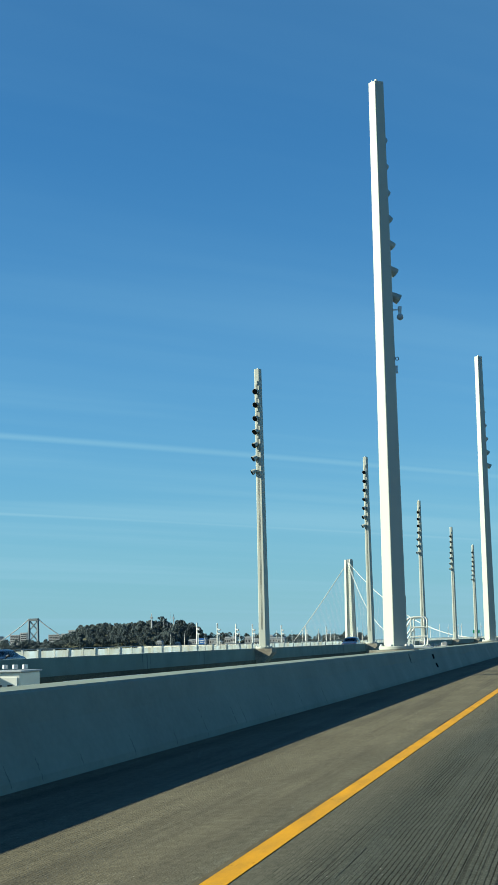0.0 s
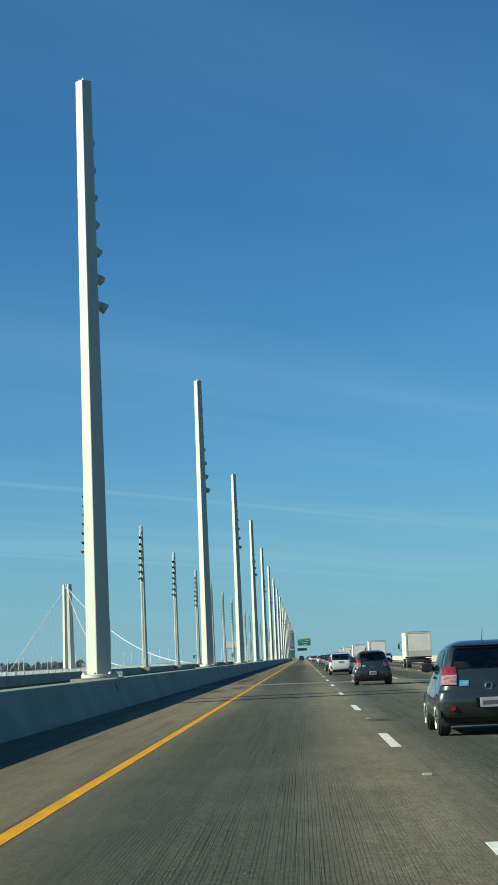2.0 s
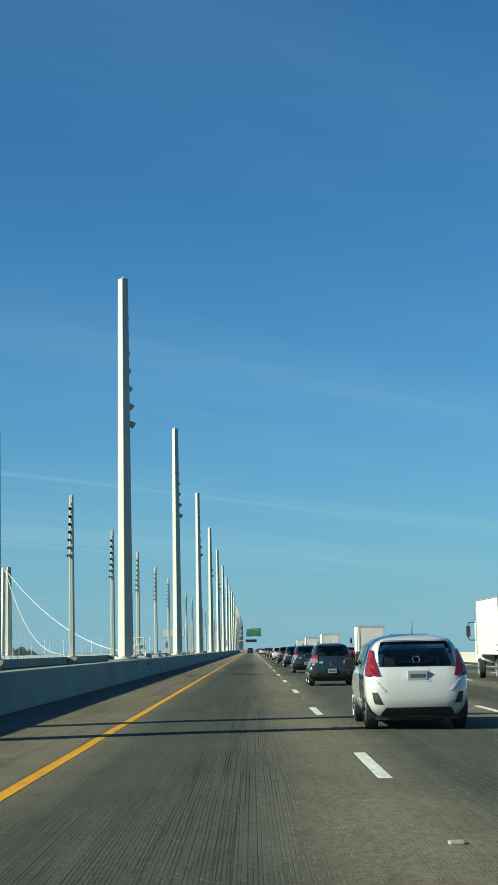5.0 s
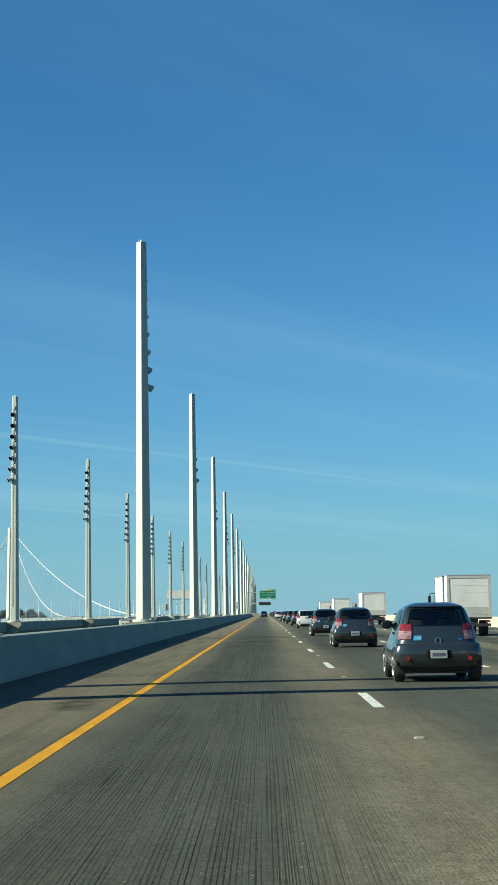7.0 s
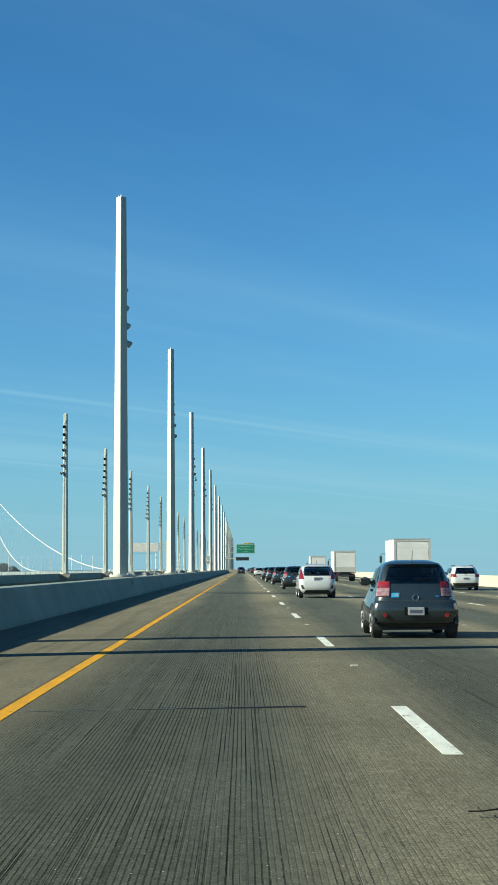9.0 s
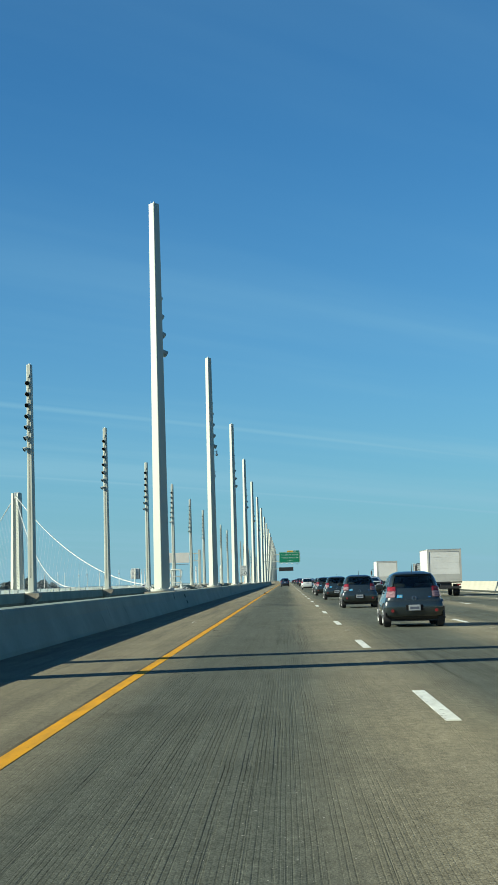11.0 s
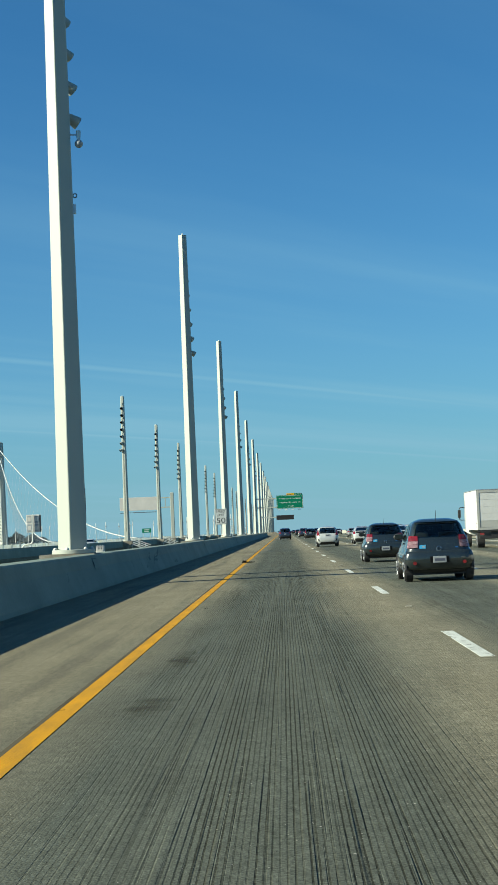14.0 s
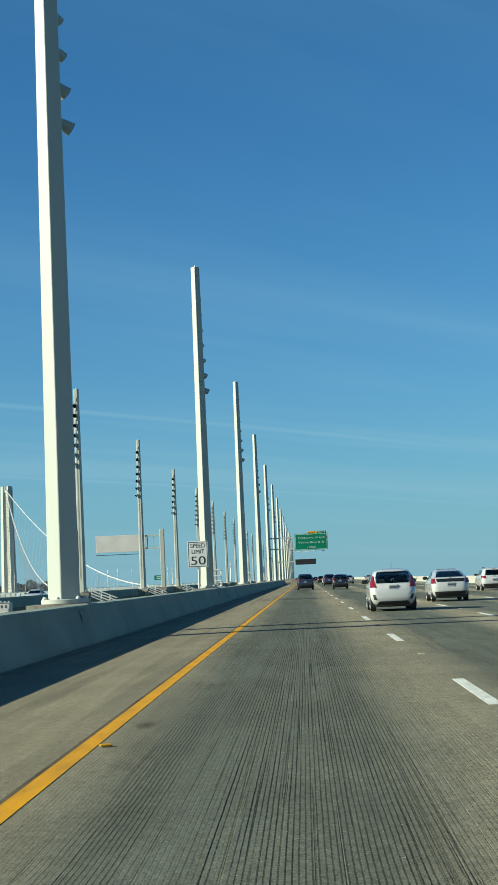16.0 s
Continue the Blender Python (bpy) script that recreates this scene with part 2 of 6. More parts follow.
def worn(m, scale, lo, hi):
    """Paint chipped through to the surface below it."""
    nt = m.node_tree
    b = nt.nodes["Principled BSDF"]
    geo, no, rg = (nt.nodes.new(k) for k in ("ShaderNodeNewGeometry", "ShaderNodeTexNoise", "ShaderNodeMapRange"))
    no.inputs["Scale"].default_value, no.inputs["Detail"].default_value, no.inputs["Roughness"].default_value = scale, 5, 0.7
    nt.links.new(geo.outputs["Position"], no.inputs["Vector"])
    for k, v in enumerate((lo, hi, 0.0, 0.85)):
        rg.inputs[k + 1].default_value = v
    nt.links.new(no.outputs["Fac"], rg.inputs[0])
    tr, mx = nt.nodes.new("ShaderNodeBsdfTransparent"), nt.nodes.new("ShaderNodeMixShader")
    nt.links.new(rg.outputs[0], mx.inputs[0])
    nt.links.new(b.outputs[0], mx.inputs[1])
    nt.links.new(tr.outputs[0], mx.inputs[2])
    nt.links.new(mx.outputs[0], nt.nodes["Material Output"].inputs[0])
    return m


ROAD = road_material()
# concrete of the shaded faces: part of their shade is in this darker, greener colour
CONCRETE = mat("shade_toned_concrete", (0.194, 0.245, 0.202), 0.9, col2=(0.142, 0.176, 0.146), scale=0.8, stretch=(1, 0.6, 0.8), amount=0.5, fine=14, bump=0.25)
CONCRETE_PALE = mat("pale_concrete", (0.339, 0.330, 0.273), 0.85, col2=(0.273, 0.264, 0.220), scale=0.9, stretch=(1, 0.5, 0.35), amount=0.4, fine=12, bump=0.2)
STAINED = mat("stained_concrete", (0.352, 0.326, 0.264), 0.9, col2=(0.176, 0.158, 0.123), scale=1.2, amount=0.7, fine=9, bump=0.3)
POLE = mat("cream_paint", (0.356, 0.378, 0.334), 0.45, col2=(0.321, 0.339, 0.295), scale=0.5, stretch=(1, 1, 0.15), amount=0.35, fine=3, bump=0.02)
WHITE = mat("white_paint", (0.546, 0.563, 0.519), 0.4, col2=(0.466, 0.475, 0.440), scale=2, amount=0.4, fine=20, bump=0.02)
YELLOW = worn(mat("yellow_road_paint", (0.563, 0.273, 0.005), 0.8, col2=(0.352, 0.185, 0.018), scale=2.2, stretch=(3, 0.5, 1), amount=0.5, fine=26, bump=0.15, spec=0.15), 6.0, 0.64, 0.70)
LINE = worn(mat("white_road_paint", (0.616, 0.634, 0.581), 0.7, col2=(0.422, 0.431, 0.378), scale=3, stretch=(2.5, 0.7, 1), amount=0.5, fine=35, bump=0.3), 8.0, 0.60, 0.67)
STEEL = mat("galvanised_steel", (0.50, 0.52, 0.53), 0.42, metal=0.7, col2=(0.38, 0.40, 0.42), scale=4, fine=30, bump=0.04)
JOINT_STEEL = mat("worn_joint_steel", (0.215, 0.23, 0.225), 0.6, metal=0.0, col2=(0.17, 0.17, 0.155), scale=2, stretch=(0.4, 3, 1), fine=20, bump=0.1, spec=0.1)
DARK = mat("dark_metal", (0.03, 0.032, 0.035), 0.5, scale=6, fine=30, bump=0.05)
RUBBER = mat("tyre_rubber", (0.022, 0.022, 0.022), 0.85, scale=10, fine=60, bump=0.2)
LENS = mat("lamp_lens", (0.003, 0.0035, 0.004), 0.9, scale=10, fine=40, bump=0, spec=0.0)
# matte black, for black parts and for the painted shade of recesses
BLACK_AND_SHADE = mat("matte_black_and_shade", (0.010, 0.011, 0.012), 1.0, scale=10, fine=40, bump=0, spec=0.0)
SIGN_GREEN = mat("green_sign_sheeting", (0.000, 0.150, 0.075), 0.4, col2=(0.000, 0.123, 0.062), scale=0.8, fine=8, bump=0)
SIGN_WHITE = mat("white_sign_sheeting", (0.546, 0.563, 0.546), 0.45, col2=(0.458, 0.475, 0.458), scale=1.5, fine=12, bump=0)
SIGN_YELLOW = mat("yellow_sign_sheeting", (0.660, 0.370, 0.018), 0.45, scale=1.5, fine=12, bump=0)
SIGN_BLUE = mat("blue_sign_sheeting", (0.02, 0.10, 0.32), 0.45, scale=1.5, fine=12, bump=0)
SIGN_BACK = mat("sign_back_aluminium", (0.546, 0.528, 0.493), 0.55, metal=0.15, col2=(0.440, 0.431, 0.405), scale=0.6, fine=6, bump=0.02)
BLACK = mat("black_legend", (0.012, 0.012, 0.012), 0.5, scale=5, fine=20, bump=0)
WATER = mat("bay_water", (0.03, 0.07, 0.085), 0.18, col2=(0.05, 0.10, 0.11), scale=0.02, fine=0.4, bump=0.3)
STAIN = mat("scuff_stain", (0.085, 0.108, 0.105), 0.95, col2=(0.13, 0.16, 0.14), scale=5, stretch=(1, 1, 0.4), amount=0.6, fine=25, bump=0.1, spec=0.1)
SCRAP = mat("black_rubber_scrap", (0.009, 0.009, 0.009), 0.95, col2=(0.02, 0.019, 0.017), scale=12, fine=50, bump=0.3, spec=0.08)
# leaf colour lightened and blued: the haze of distance is painted in
TREE = sheer(mat("hazed_foliage", (0.115, 0.150, 0.150), 0.9, col2=(0.095, 0.125, 0.130), scale=0.02, amount=0.8, fine=0.15, bump=0), 0.45)
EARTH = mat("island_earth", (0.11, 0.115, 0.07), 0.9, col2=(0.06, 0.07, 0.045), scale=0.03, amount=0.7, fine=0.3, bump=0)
PANEL = sheer(mat("rail_infill_panel", (0.704, 0.774, 0.810), 0.5, col2=(0.598, 0.598, 0.528), scale=0.35, stretch=(1, 1, 0.4), amount=0.5, fine=3, bump=0.05), 0.6)
FAR_WALL = mat("far_building_wall", (0.27, 0.28, 0.28), 0.7, col2=(0.19, 0.20, 0.21), scale=0.02, fine=0.1, bump=0)
GREY_STEEL = mat("grey_bridge_steel", (0.30, 0.33, 0.35), 0.6, scale=0.05, fine=0.3, bump=0)

# ---- mesh helpers ----


def finish(name, bm, material, smooth=False):
    me = bpy.data.meshes.new(name)
    bmesh.ops.recalc_face_normals(bm, faces=bm.faces)
    if smooth:
        for f in bm.faces:
            f.smooth = True
    bm.to_mesh(me)
    bm.free()
    me.materials.append(material)
    return me


def part(name, bm, material, parent, label="", smooth=False, m=None):
    """One mesh object under a thing or under a part."""
    ob = new(name, finish(name, bm, material, smooth))
    ob.parent = parent
    if m is not None:
        ob.matrix_basis = m
    return tagged(ob, label)


def shared(name, me, parent, m):
    ob = new(name, me)
    ob.parent = parent
    ob.matrix_basis = m
    return ob


def thing(name, label, category, m=None, group="", kind=""):
    ob = new(name)
    if m is not None:
        ob.matrix_basis = m
    return tagged(ob, label, category, group, kind)


def block(bm, x0, x1, y0, y1, z0, z1, bevel=0.0):
    r = bmesh.ops.create_cube(bm, size=1.0)
    bmesh.ops.scale(bm, vec=(x1 - x0, y1 - y0, z1 - z0), verts=r["verts"])
    bmesh.ops.translate(bm, vec=((x0 + x1) / 2, (y0 + y1) / 2, (z0 + z1) / 2), verts=r["verts"])
    if bevel:
        edges = list({e for v in r["verts"] for e in v.link_edges})
        bmesh.ops.bevel(bm, geom=edges, offset=bevel, segments=2, affect="EDGES", profile=0.5)
    return bm


def box(x0, x1, y0, y1, z0, z1, bevel=0.0):
    return block(bmesh.new(), x0, x1, y0, y1, z0, z1, bevel)


def rod(bm, a, b, r, r2=None, n=10):
    a, b = Vector(a), Vector(b)
    q = (b - a).to_track_quat("Z", "Y").to_matrix().to_4x4()
    bmesh.ops.create_cone(bm, cap_ends=True, segments=n, radius1=r, radius2=r if r2 is None else r2, depth=(b - a).length,
                          matrix=Matrix.Translation((a + b) / 2) @ q)
    return bm


def tube(points, r, n=8):
    """A bent pipe through points."""
    bm = bmesh.new()
    pts = [Vector(p) for p in points]
    rings = []
    for i, p in enumerate(pts):
        d = (pts[min(i + 1, len(pts) - 1)] - pts[max(i - 1, 0)]).normalized()
        q = d.to_track_quat("Z", "Y").to_matrix()
        rings.append([bm.verts.new(p + q @ Vector((r * math.cos(2 * math.pi * k / n), r * math.sin(2 * math.pi * k / n), 0))) for k in range(n)])
    for a, b in zip(rings, rings[1:]):
        for k in range(n):
            bm.faces.new((a[k], a[(k + 1) % n], b[(k + 1) % n], b[k]))
    bm.faces.new(rings[0])
    bm.faces.new(list(reversed(rings[-1])))
    return bm


def rounded(points, r, n=5):
    """The corners of an open path of points, rounded."""
    pts = [Vector(p) for p in points]
    out = [pts[0]]
    for a, b, c in zip(pts, pts[1:], pts[2:]):
        u, v = (a - b), (c - b)
        k = min(r, u.length / 2, v.length / 2)
        p, q = b + u.normalized() * k, b + v.normalized() * k
        for i in range(n + 1):
            s = i / n
            out.append(p * (1 - s) ** 2 + b * 2 * s * (1 - s) + q * s ** 2)
    out.append(pts[-1])
    return out


def prism(profile, y0, y1):
    """A profile of x, z drawn out along y."""
    bm = bmesh.new()
    a = [bm.verts.new((x, y0, z)) for x, z in profile]
    b = [bm.verts.new((x, y1, z)) for x, z in profile]
    n = len(profile)
    for i in range(n):
        bm.faces.new((a[i], a[(i + 1) % n], b[(i + 1) % n], b[i]))
    bm.faces.new(a)
    bm.faces.new(list(reversed(b)))
    return bm


def lettering(name, body, size, x, z, y, material, parent, width=None):
    """Raised words that face -y, centred on x, standing on z."""
    cu = bpy.data.curves.new(name, "FONT")
    cu.body, cu.size, cu.align_x, cu.extrude, cu.offset = body, size, "CENTER", 0.004, -0.003 * size
    tmp = bpy.data.objects.new(name, cu)
    scene.collection.objects.link(tmp)
    bpy.context.view_layer.update()
    me = bpy.data.meshes.new_from_object(tmp.evaluated_get(bpy.context.evaluated_depsgraph_get()))
    bpy.data.objects.remove(tmp)
    xs = [v.co.x for v in me.vertices]
    k = width / (max(xs) - min(xs)) if width else 1.0
    for v in me.vertices:
        v.co = Vector((v.co.x * k, -v.co.z, v.co.y))
    me.materials.clear()
    me.materials.append(material)
    ob = new(name, me)
    ob.parent = parent
    ob.matrix_basis = Matrix.Translation((x, y, z))
    return ob


def road_z(x):
    return -0.0095 * max(0.0, x - 1.0)
# ---- structure: decks, barriers, water ----
Y0, Y1 = -120.0, 1500.0
LANES = (3.64, 7.30, 10.96, 14.62)

bm = bmesh.new()
block(bm, -4500, 4900, -4000, 4990, -46, -45)
tagged(new("water", finish("water", bm, WATER)), "wide blue-grey bay water far below the bridge", "water", kind="structure")

road = tagged(new("road"), "grey-brown grooved concrete bridge deck with worn wheel tracks", "road", kind="structure")
bm = bmesh.new()
prof = [(-4.4, 0.0), (1.0, 0.0), (21.9, road_z(21.9)), (21.9, -0.6), (17.0, -3.5), (2.0, -3.5), (-4.4, -0.6)]
part("deck", prism(prof, Y0, Y1), ROAD, road)
part("left_edge_line", box(-0.066, 0.085, Y0, Y1, -0.002, 0.004), YELLOW, road, "solid yellow painted edge line, worn")
part("right_edge_line", box(18.25, 18.4, Y0, Y1, road_z(18.3) - 0.01, road_z(18.3) + 0.006), LINE, road, "solid white painted edge line")
dash_me = finish("lane_dash", box(-0.072, 0.072, 0, 3.67, -0.012, 0.004), LINE)
DASH0 = 101.2 - 14.60 * 14
for x in LANES:
    for k in range(0, 70):
        shared("lane_dash", dash_me, road, Matrix.Translation((x, DASH0 + 14.60 * k, road_z(x))))
EDGE_DIRT = mat("dirt_along_line", (0.045, 0.038, 0.026), 0.95, col2=(0.10, 0.088, 0.058), scale=1.6, stretch=(1, 0.3, 1), amount=0.8, fine=14, bump=0.2, spec=0.05)
part("line_edge_dirt", box(-0.108, -0.067, Y0, Y1, -0.004, 0.003), EDGE_DIRT, road, "dark dirt beside the yellow line")
# faint transverse joints sawn in the deck
joint_me = finish("deck_joint", box(-5.6, 0, -0.013, 0.013, -0.01, 0.003), DARK)
for y in (250.7,):
    shared("deck_joint", joint_me, road, Matrix.Translation((2.75, y, 0)) @ Matrix.Rotation(0.17, 4, "Z"))

# piers that carry the deck over the water
pier_me = finish("pier", box(5.0, 15.0, -2.0, 2.0, -44.99, -3.501, 0.6), CONCRETE_PALE)
for k in range(10):
    shared("pier", pier_me, road, Matrix.Translation((0, 20 + 160 * k, 0)))

# near barrier, in cast lengths
barrier = tagged(new("barrier"), "long grey concrete median barrier in shade with streaks and scuffs", "barrier", kind="structure")
NEAR = [(-3.0, -0.05), (-3.02, 0.08), (-3.22, 0.55), (-3.30, 0.84), (-3.33, 0.87), (-3.66, 0.89), (-3.70, 0.86), (-3.95, -0.6), (-3.4, -0.6)]
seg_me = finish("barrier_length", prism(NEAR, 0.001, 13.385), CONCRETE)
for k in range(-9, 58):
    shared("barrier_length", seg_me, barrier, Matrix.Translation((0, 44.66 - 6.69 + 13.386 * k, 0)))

# far deck and its parapets
far_deck = tagged(new("far_deck"), "parallel concrete bridge deck carrying opposite traffic", "bridge deck", kind="structure")
prof = [(-19.92, 0.0), (-19.92, -0.7), (-22, -3.5), (-38, -3.5), (-50, -1.5), (-50, -0.74)]
part("deck", prism(prof, Y0, Y1), ROAD, far_deck)
pier_far = finish("pier", box(-36.0, -25.0, -2.0, 2.0, -44.99, -3.501, 0.6), CONCRETE_PALE)
for k in range(10):
    shared("pier", pier_far, far_deck, Matrix.Translation((0, 20 + 160 * k, 0)))
parapet = tagged(new("far_parapet"), "shaded grey concrete parapet of the opposite deck", "parapet", kind="structure")
FARP = [(-19.90, -0.9), (-19.90, -0.35), (-19.98, -0.30), (-20.03, 0.76), (-20.06, 0.79), (-20.36, 0.79), (-20.40, 0.76), (-20.62, 0.0), (-20.62, -0.9)]
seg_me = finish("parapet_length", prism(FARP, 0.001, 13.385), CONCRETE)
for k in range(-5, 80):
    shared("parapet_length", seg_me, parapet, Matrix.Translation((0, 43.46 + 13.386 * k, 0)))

# right parapet
right = tagged(new("right_parapet"), "sunlit cream concrete parapet with open joints", "parapet", kind="structure")
zr = road_z(21)
RIGHTP = [(21.0, zr - 0.05), (21.02, zr + 0.08), (21.2, zr + 0.45), (21.28, zr + 0.83), (21.31, zr + 0.86), (21.6, zr + 0.86), (21.63, zr + 0.83), (21.8, zr - 0.6), (21.2, zr - 0.6)]
seg_me = finish("parapet_length", prism(RIGHTP, 0.007, 11.993), CONCRETE_PALE)
for k in range(-8, 110):
    shared("parapet_length", seg_me, right, Matrix.Translation((0, 197.8 + 12.0 * (k - 20), 0)))

# far railing of the opposite deck: kerb, panels, posts, top rail
rail = tagged(new("far_railing"), "sunlit cream panel railing along a cycle path", "railing", kind="structure")
part("kerb", box(-45.3, -44.9, Y0, 1440, -0.72, 0.0), CONCRETE_PALE, rail)
part("top_rail", box(-45.15, -45.05, Y0, 1440, 0.98, 1.05), GREY_STEEL, rail, "grey steel top rail")
panel_me = finish("panel", box(-45.12, -45.08, 0.12, 3.88, 0.04, 0.86), PANEL)
post_me = finish("post", box(-45.2, -44.98, -0.28, 0.28, 0.0, 1.0, 0.02), WHITE)
thin_me = finish("thin_post", box(-45.16, -45.02, -0.07, 0.07, 0.0, 1.0), WHITE)
for k in range(0, 146):
    y = 60.7 + 4.0 * k
    shared("panel", panel_me, rail, Matrix.Translation((0, y, 0)))
    shared("post" if k % 2 else "thin_post", post_me if k % 2 else thin_me, rail, Matrix.Translation((0, y, 0)))
bm = bmesh.new()
for k in range(146, 340):
    y = 60.7 + 4.0 * k
    block(bm, -45.12, -45.08, y + 0.12, y + 3.88, 0.04, 0.86)
    block(bm, -45.2, -44.98, y - 0.15, y + 0.15, 0.0, 1.0)
tagged(part("distant_panels", bm, PANEL, rail), kind="stuff")

# expansion joint across the deck
joint = tagged(new("expansion_joint"), "pale worn steel expansion joint across the deck", "expansion joint", kind="structure")
for a, b_, m_ in ((123.9, 124.55, JOINT_STEEL), (124.75, 125.15, DARK), (125.35, 126.0, JOINT_STEEL)):
    bm = prism([(-3.0, 0.0), (1.0, 0.0), (20.9, road_z(20.9)), (20.9, road_z(20.9) + 0.006), (1.0, 0.006), (-3.0, 0.006)], a, b_)
    part("joint_rail", bm, m_, joint)

# ---- light poles ----


def pentagon(r, z, spin=radians(14)):
    return [Vector((r * math.cos(radians(a) + spin), r * math.sin(radians(a) + spin), z)) for a in (36, 108, 180, 252, 324)]


HEIGHT = 19.64


def light_pole(name, label, group, far):
    th = thing(name, label, "light pole", group=group)
    bm = bmesh.new()
    lo, hi = pentagon(0.425, 0.12), pentagon(0.285, HEIGHT)
    a, b = [bm.verts.new(v) for v in lo], [bm.verts.new(v) for v in hi]
    for i in range(5):
        bm.faces.new((a[i], a[(i + 1) % 5], b[(i + 1) % 5], b[i]))
    bm.faces.new(a)
    bm.faces.new(list(reversed(b)))
    edges = [e for e in bm.edges if abs(e.verts[0].co.z - e.verts[1].co.z) > 5]
    bmesh.ops.bevel(bm, geom=edges, offset=0.035, segments=3, affect="EDGES", profile=0.5)
    part("shaft", bm, POLE, th)
    bm = bmesh.new()
    bmesh.ops.create_cone(bm, cap_ends=True, segments=64, radius1=0.585, radius2=0.585, depth=0.12, matrix=Matrix.Translation((0, 0, 0.06)))
    bmesh.ops.bevel(bm, geom=[e for e in bm.edges], offset=0.015, segments=1, affect="EDGES")
    part("base_plate", bm, POLE, th)
    for k in range(6):
        an = radians(60 * k + 18)
        bm = bmesh.new()
        rod(bm, (0.50 * math.cos(an), 0.50 * math.sin(an), 0.12), (0.50 * math.cos(an), 0.50 * math.sin(an), 0.15), 0.055, 0.055, 10)
        rod(bm, (0.50 * math.cos(an), 0.50 * math.sin(an), 0.15), (0.50 * math.cos(an), 0.50 * math.sin(an), 0.185), 0.055, 0.025, 10)
        part("bolt", bm, WHITE, th)
    bm = bmesh.new()
    rod(bm, (0.0, -0.05, HEIGHT), (0.0, -0.05, HEIGHT + 0.12), 0.07, 0.05)
    part("cap_knob", bm, WHITE, th)
    bm = bmesh.new()
    rod(bm, (-0.15, -0.08, HEIGHT), (-0.15, -0.08, HEIGHT + 0.1), 0.01)
    part("lightning_rod", bm, STEEL, th)
    # slot and access cover on the face to the traffic
    spin = Matrix.Rotation(radians(14), 4, "Z")
    part("access_cover", box(0.30, 0.346, -0.22, -0.02, 0.85, 1.77, 0.004), DARK, th, "dark narrow access cover", m=spin)
    turned = Matrix.Rotation(radians(-4), 4, "Z")
    for k in range(7):
        z = HEIGHT - (1.62 if far else 1.88) - 0.95 * k
        d = 0.809 * (0.285 + (0.425 - 0.285) * (HEIGHT - z) / HEIGHT)
        s = k / 6
        aim = Vector((0.10 + 0.75 * s * s, 0.85 - 0.35 * s, -0.30 - 0.25 * s)).normalized()
        c = Vector((0.02 + 0.27 * s * s, d + 0.17, z))
        bm = bmesh.new()
        g = 1.12 if far else 1.0
        rod(bm, c - aim * 0.16, c + aim * 0.17, 0.12 * g, 0.185 * g, 18)
        lamp = part("lamp", bm, POLE, th, m=turned)
        bm = bmesh.new()
        rod(bm, c + aim * 0.171, c + aim * 0.178, 0.175 * g, 0.175 * g, 18)
        part("lens", bm, LENS, lamp, "dark glass lens")
        bm = bmesh.new()
        block(bm, -0.06 + 0.08 * s, 0.06 + 0.08 * s, d - 0.02, d + 0.12, z - 0.06, z + 0.10)
        part("bracket", bm, POLE, lamp)
    if far:
        # the slot down the sunlit face, with its mounting boxes
        n = Vector((math.cos(radians(86)), math.sin(radians(86)), 0))
        t_ = Vector((-n.y, n.x, 0))
        bm = bmesh.new()
        for sgn in (-0.035, 0.035):
            vs = []
            for z in (1.3, HEIGHT - 1.0):
                d = 0.809 * (0.285 + (0.425 - 0.285) * (HEIGHT - z) / HEIGHT)
                for w in (-0.012, 0.012):
                    vs.append(bm.verts.new(n * (d + 0.006) + t_ * (w + sgn) + Vector((0, 0, z))))
            bm.faces.new((vs[0], vs[1], vs[3], vs[2]))
        r = bmesh.ops.extrude_face_region(bm, geom=list(bm.faces))
        bmesh.ops.translate(bm, vec=-n * 0.004, verts=[g_ for g_ in r["geom"] if isinstance(g_, bmesh.types.BMVert)])
        part("slot", bm, DARK, th, "dark narrow slot")
        for k in range(7):
            z = HEIGHT - 1.0 - 0.95 * k
            d = 0.809 * (0.285 + (0.425 - 0.285) * (HEIGHT - z) / HEIGHT)
            bm = box(-0.07, 0.07, -0.05, 0.05, -0.14, 0.14, 0.01)
            part("mounting_box", bm, POLE, th, m=Matrix.Translation(n * (d + 0.03) + Vector((0, 0, z))) @ Matrix.Rotation(radians(86 - 90), 4, "Z"))
    return th


# a few poles stand a little off the even spacing
NEAR_OFF = {1: -0.6, 4: -0.5, 7: -0.75}
FAR_OFF = {1: -0.6, 6: 0.4}
NEAR_TURN = {5: 3.0, 6: 5.0}
near_pole = light_pole("light_pole", "tall cream pentagonal light pole with seven spotlights", "light poles along the median barrier", False)
near_pole.matrix_basis = Matrix.Translation((-4.03, 44.60, 0.90))
for k in [-1] + list(range(1, 23)):
    copy_thing(near_pole, Matrix.Translation((-4.03, 44.66 + 53.545 * k + NEAR_OFF.get(k, 0.0), 0.90)) @ Matrix.Rotation(radians(NEAR_TURN.get(k, 0.0)), 4, "Z"))
far_pole = light_pole("light_pole", "slender cream light pole with a column of dark round lamps", "light poles of the opposite deck", True)
turn = Matrix.Rotation(math.pi - 0.05, 4, "Z")
far_pole.matrix_basis = Matrix.Translation((-19.50, 43.46, 0.76)) @ turn
for k in range(1, 27):
    copy_thing(far_pole, Matrix.Translation((-19.50, 43.46 + 53.545 * k + FAR_OFF.get(k, 0.0), 0.76)) @ turn)

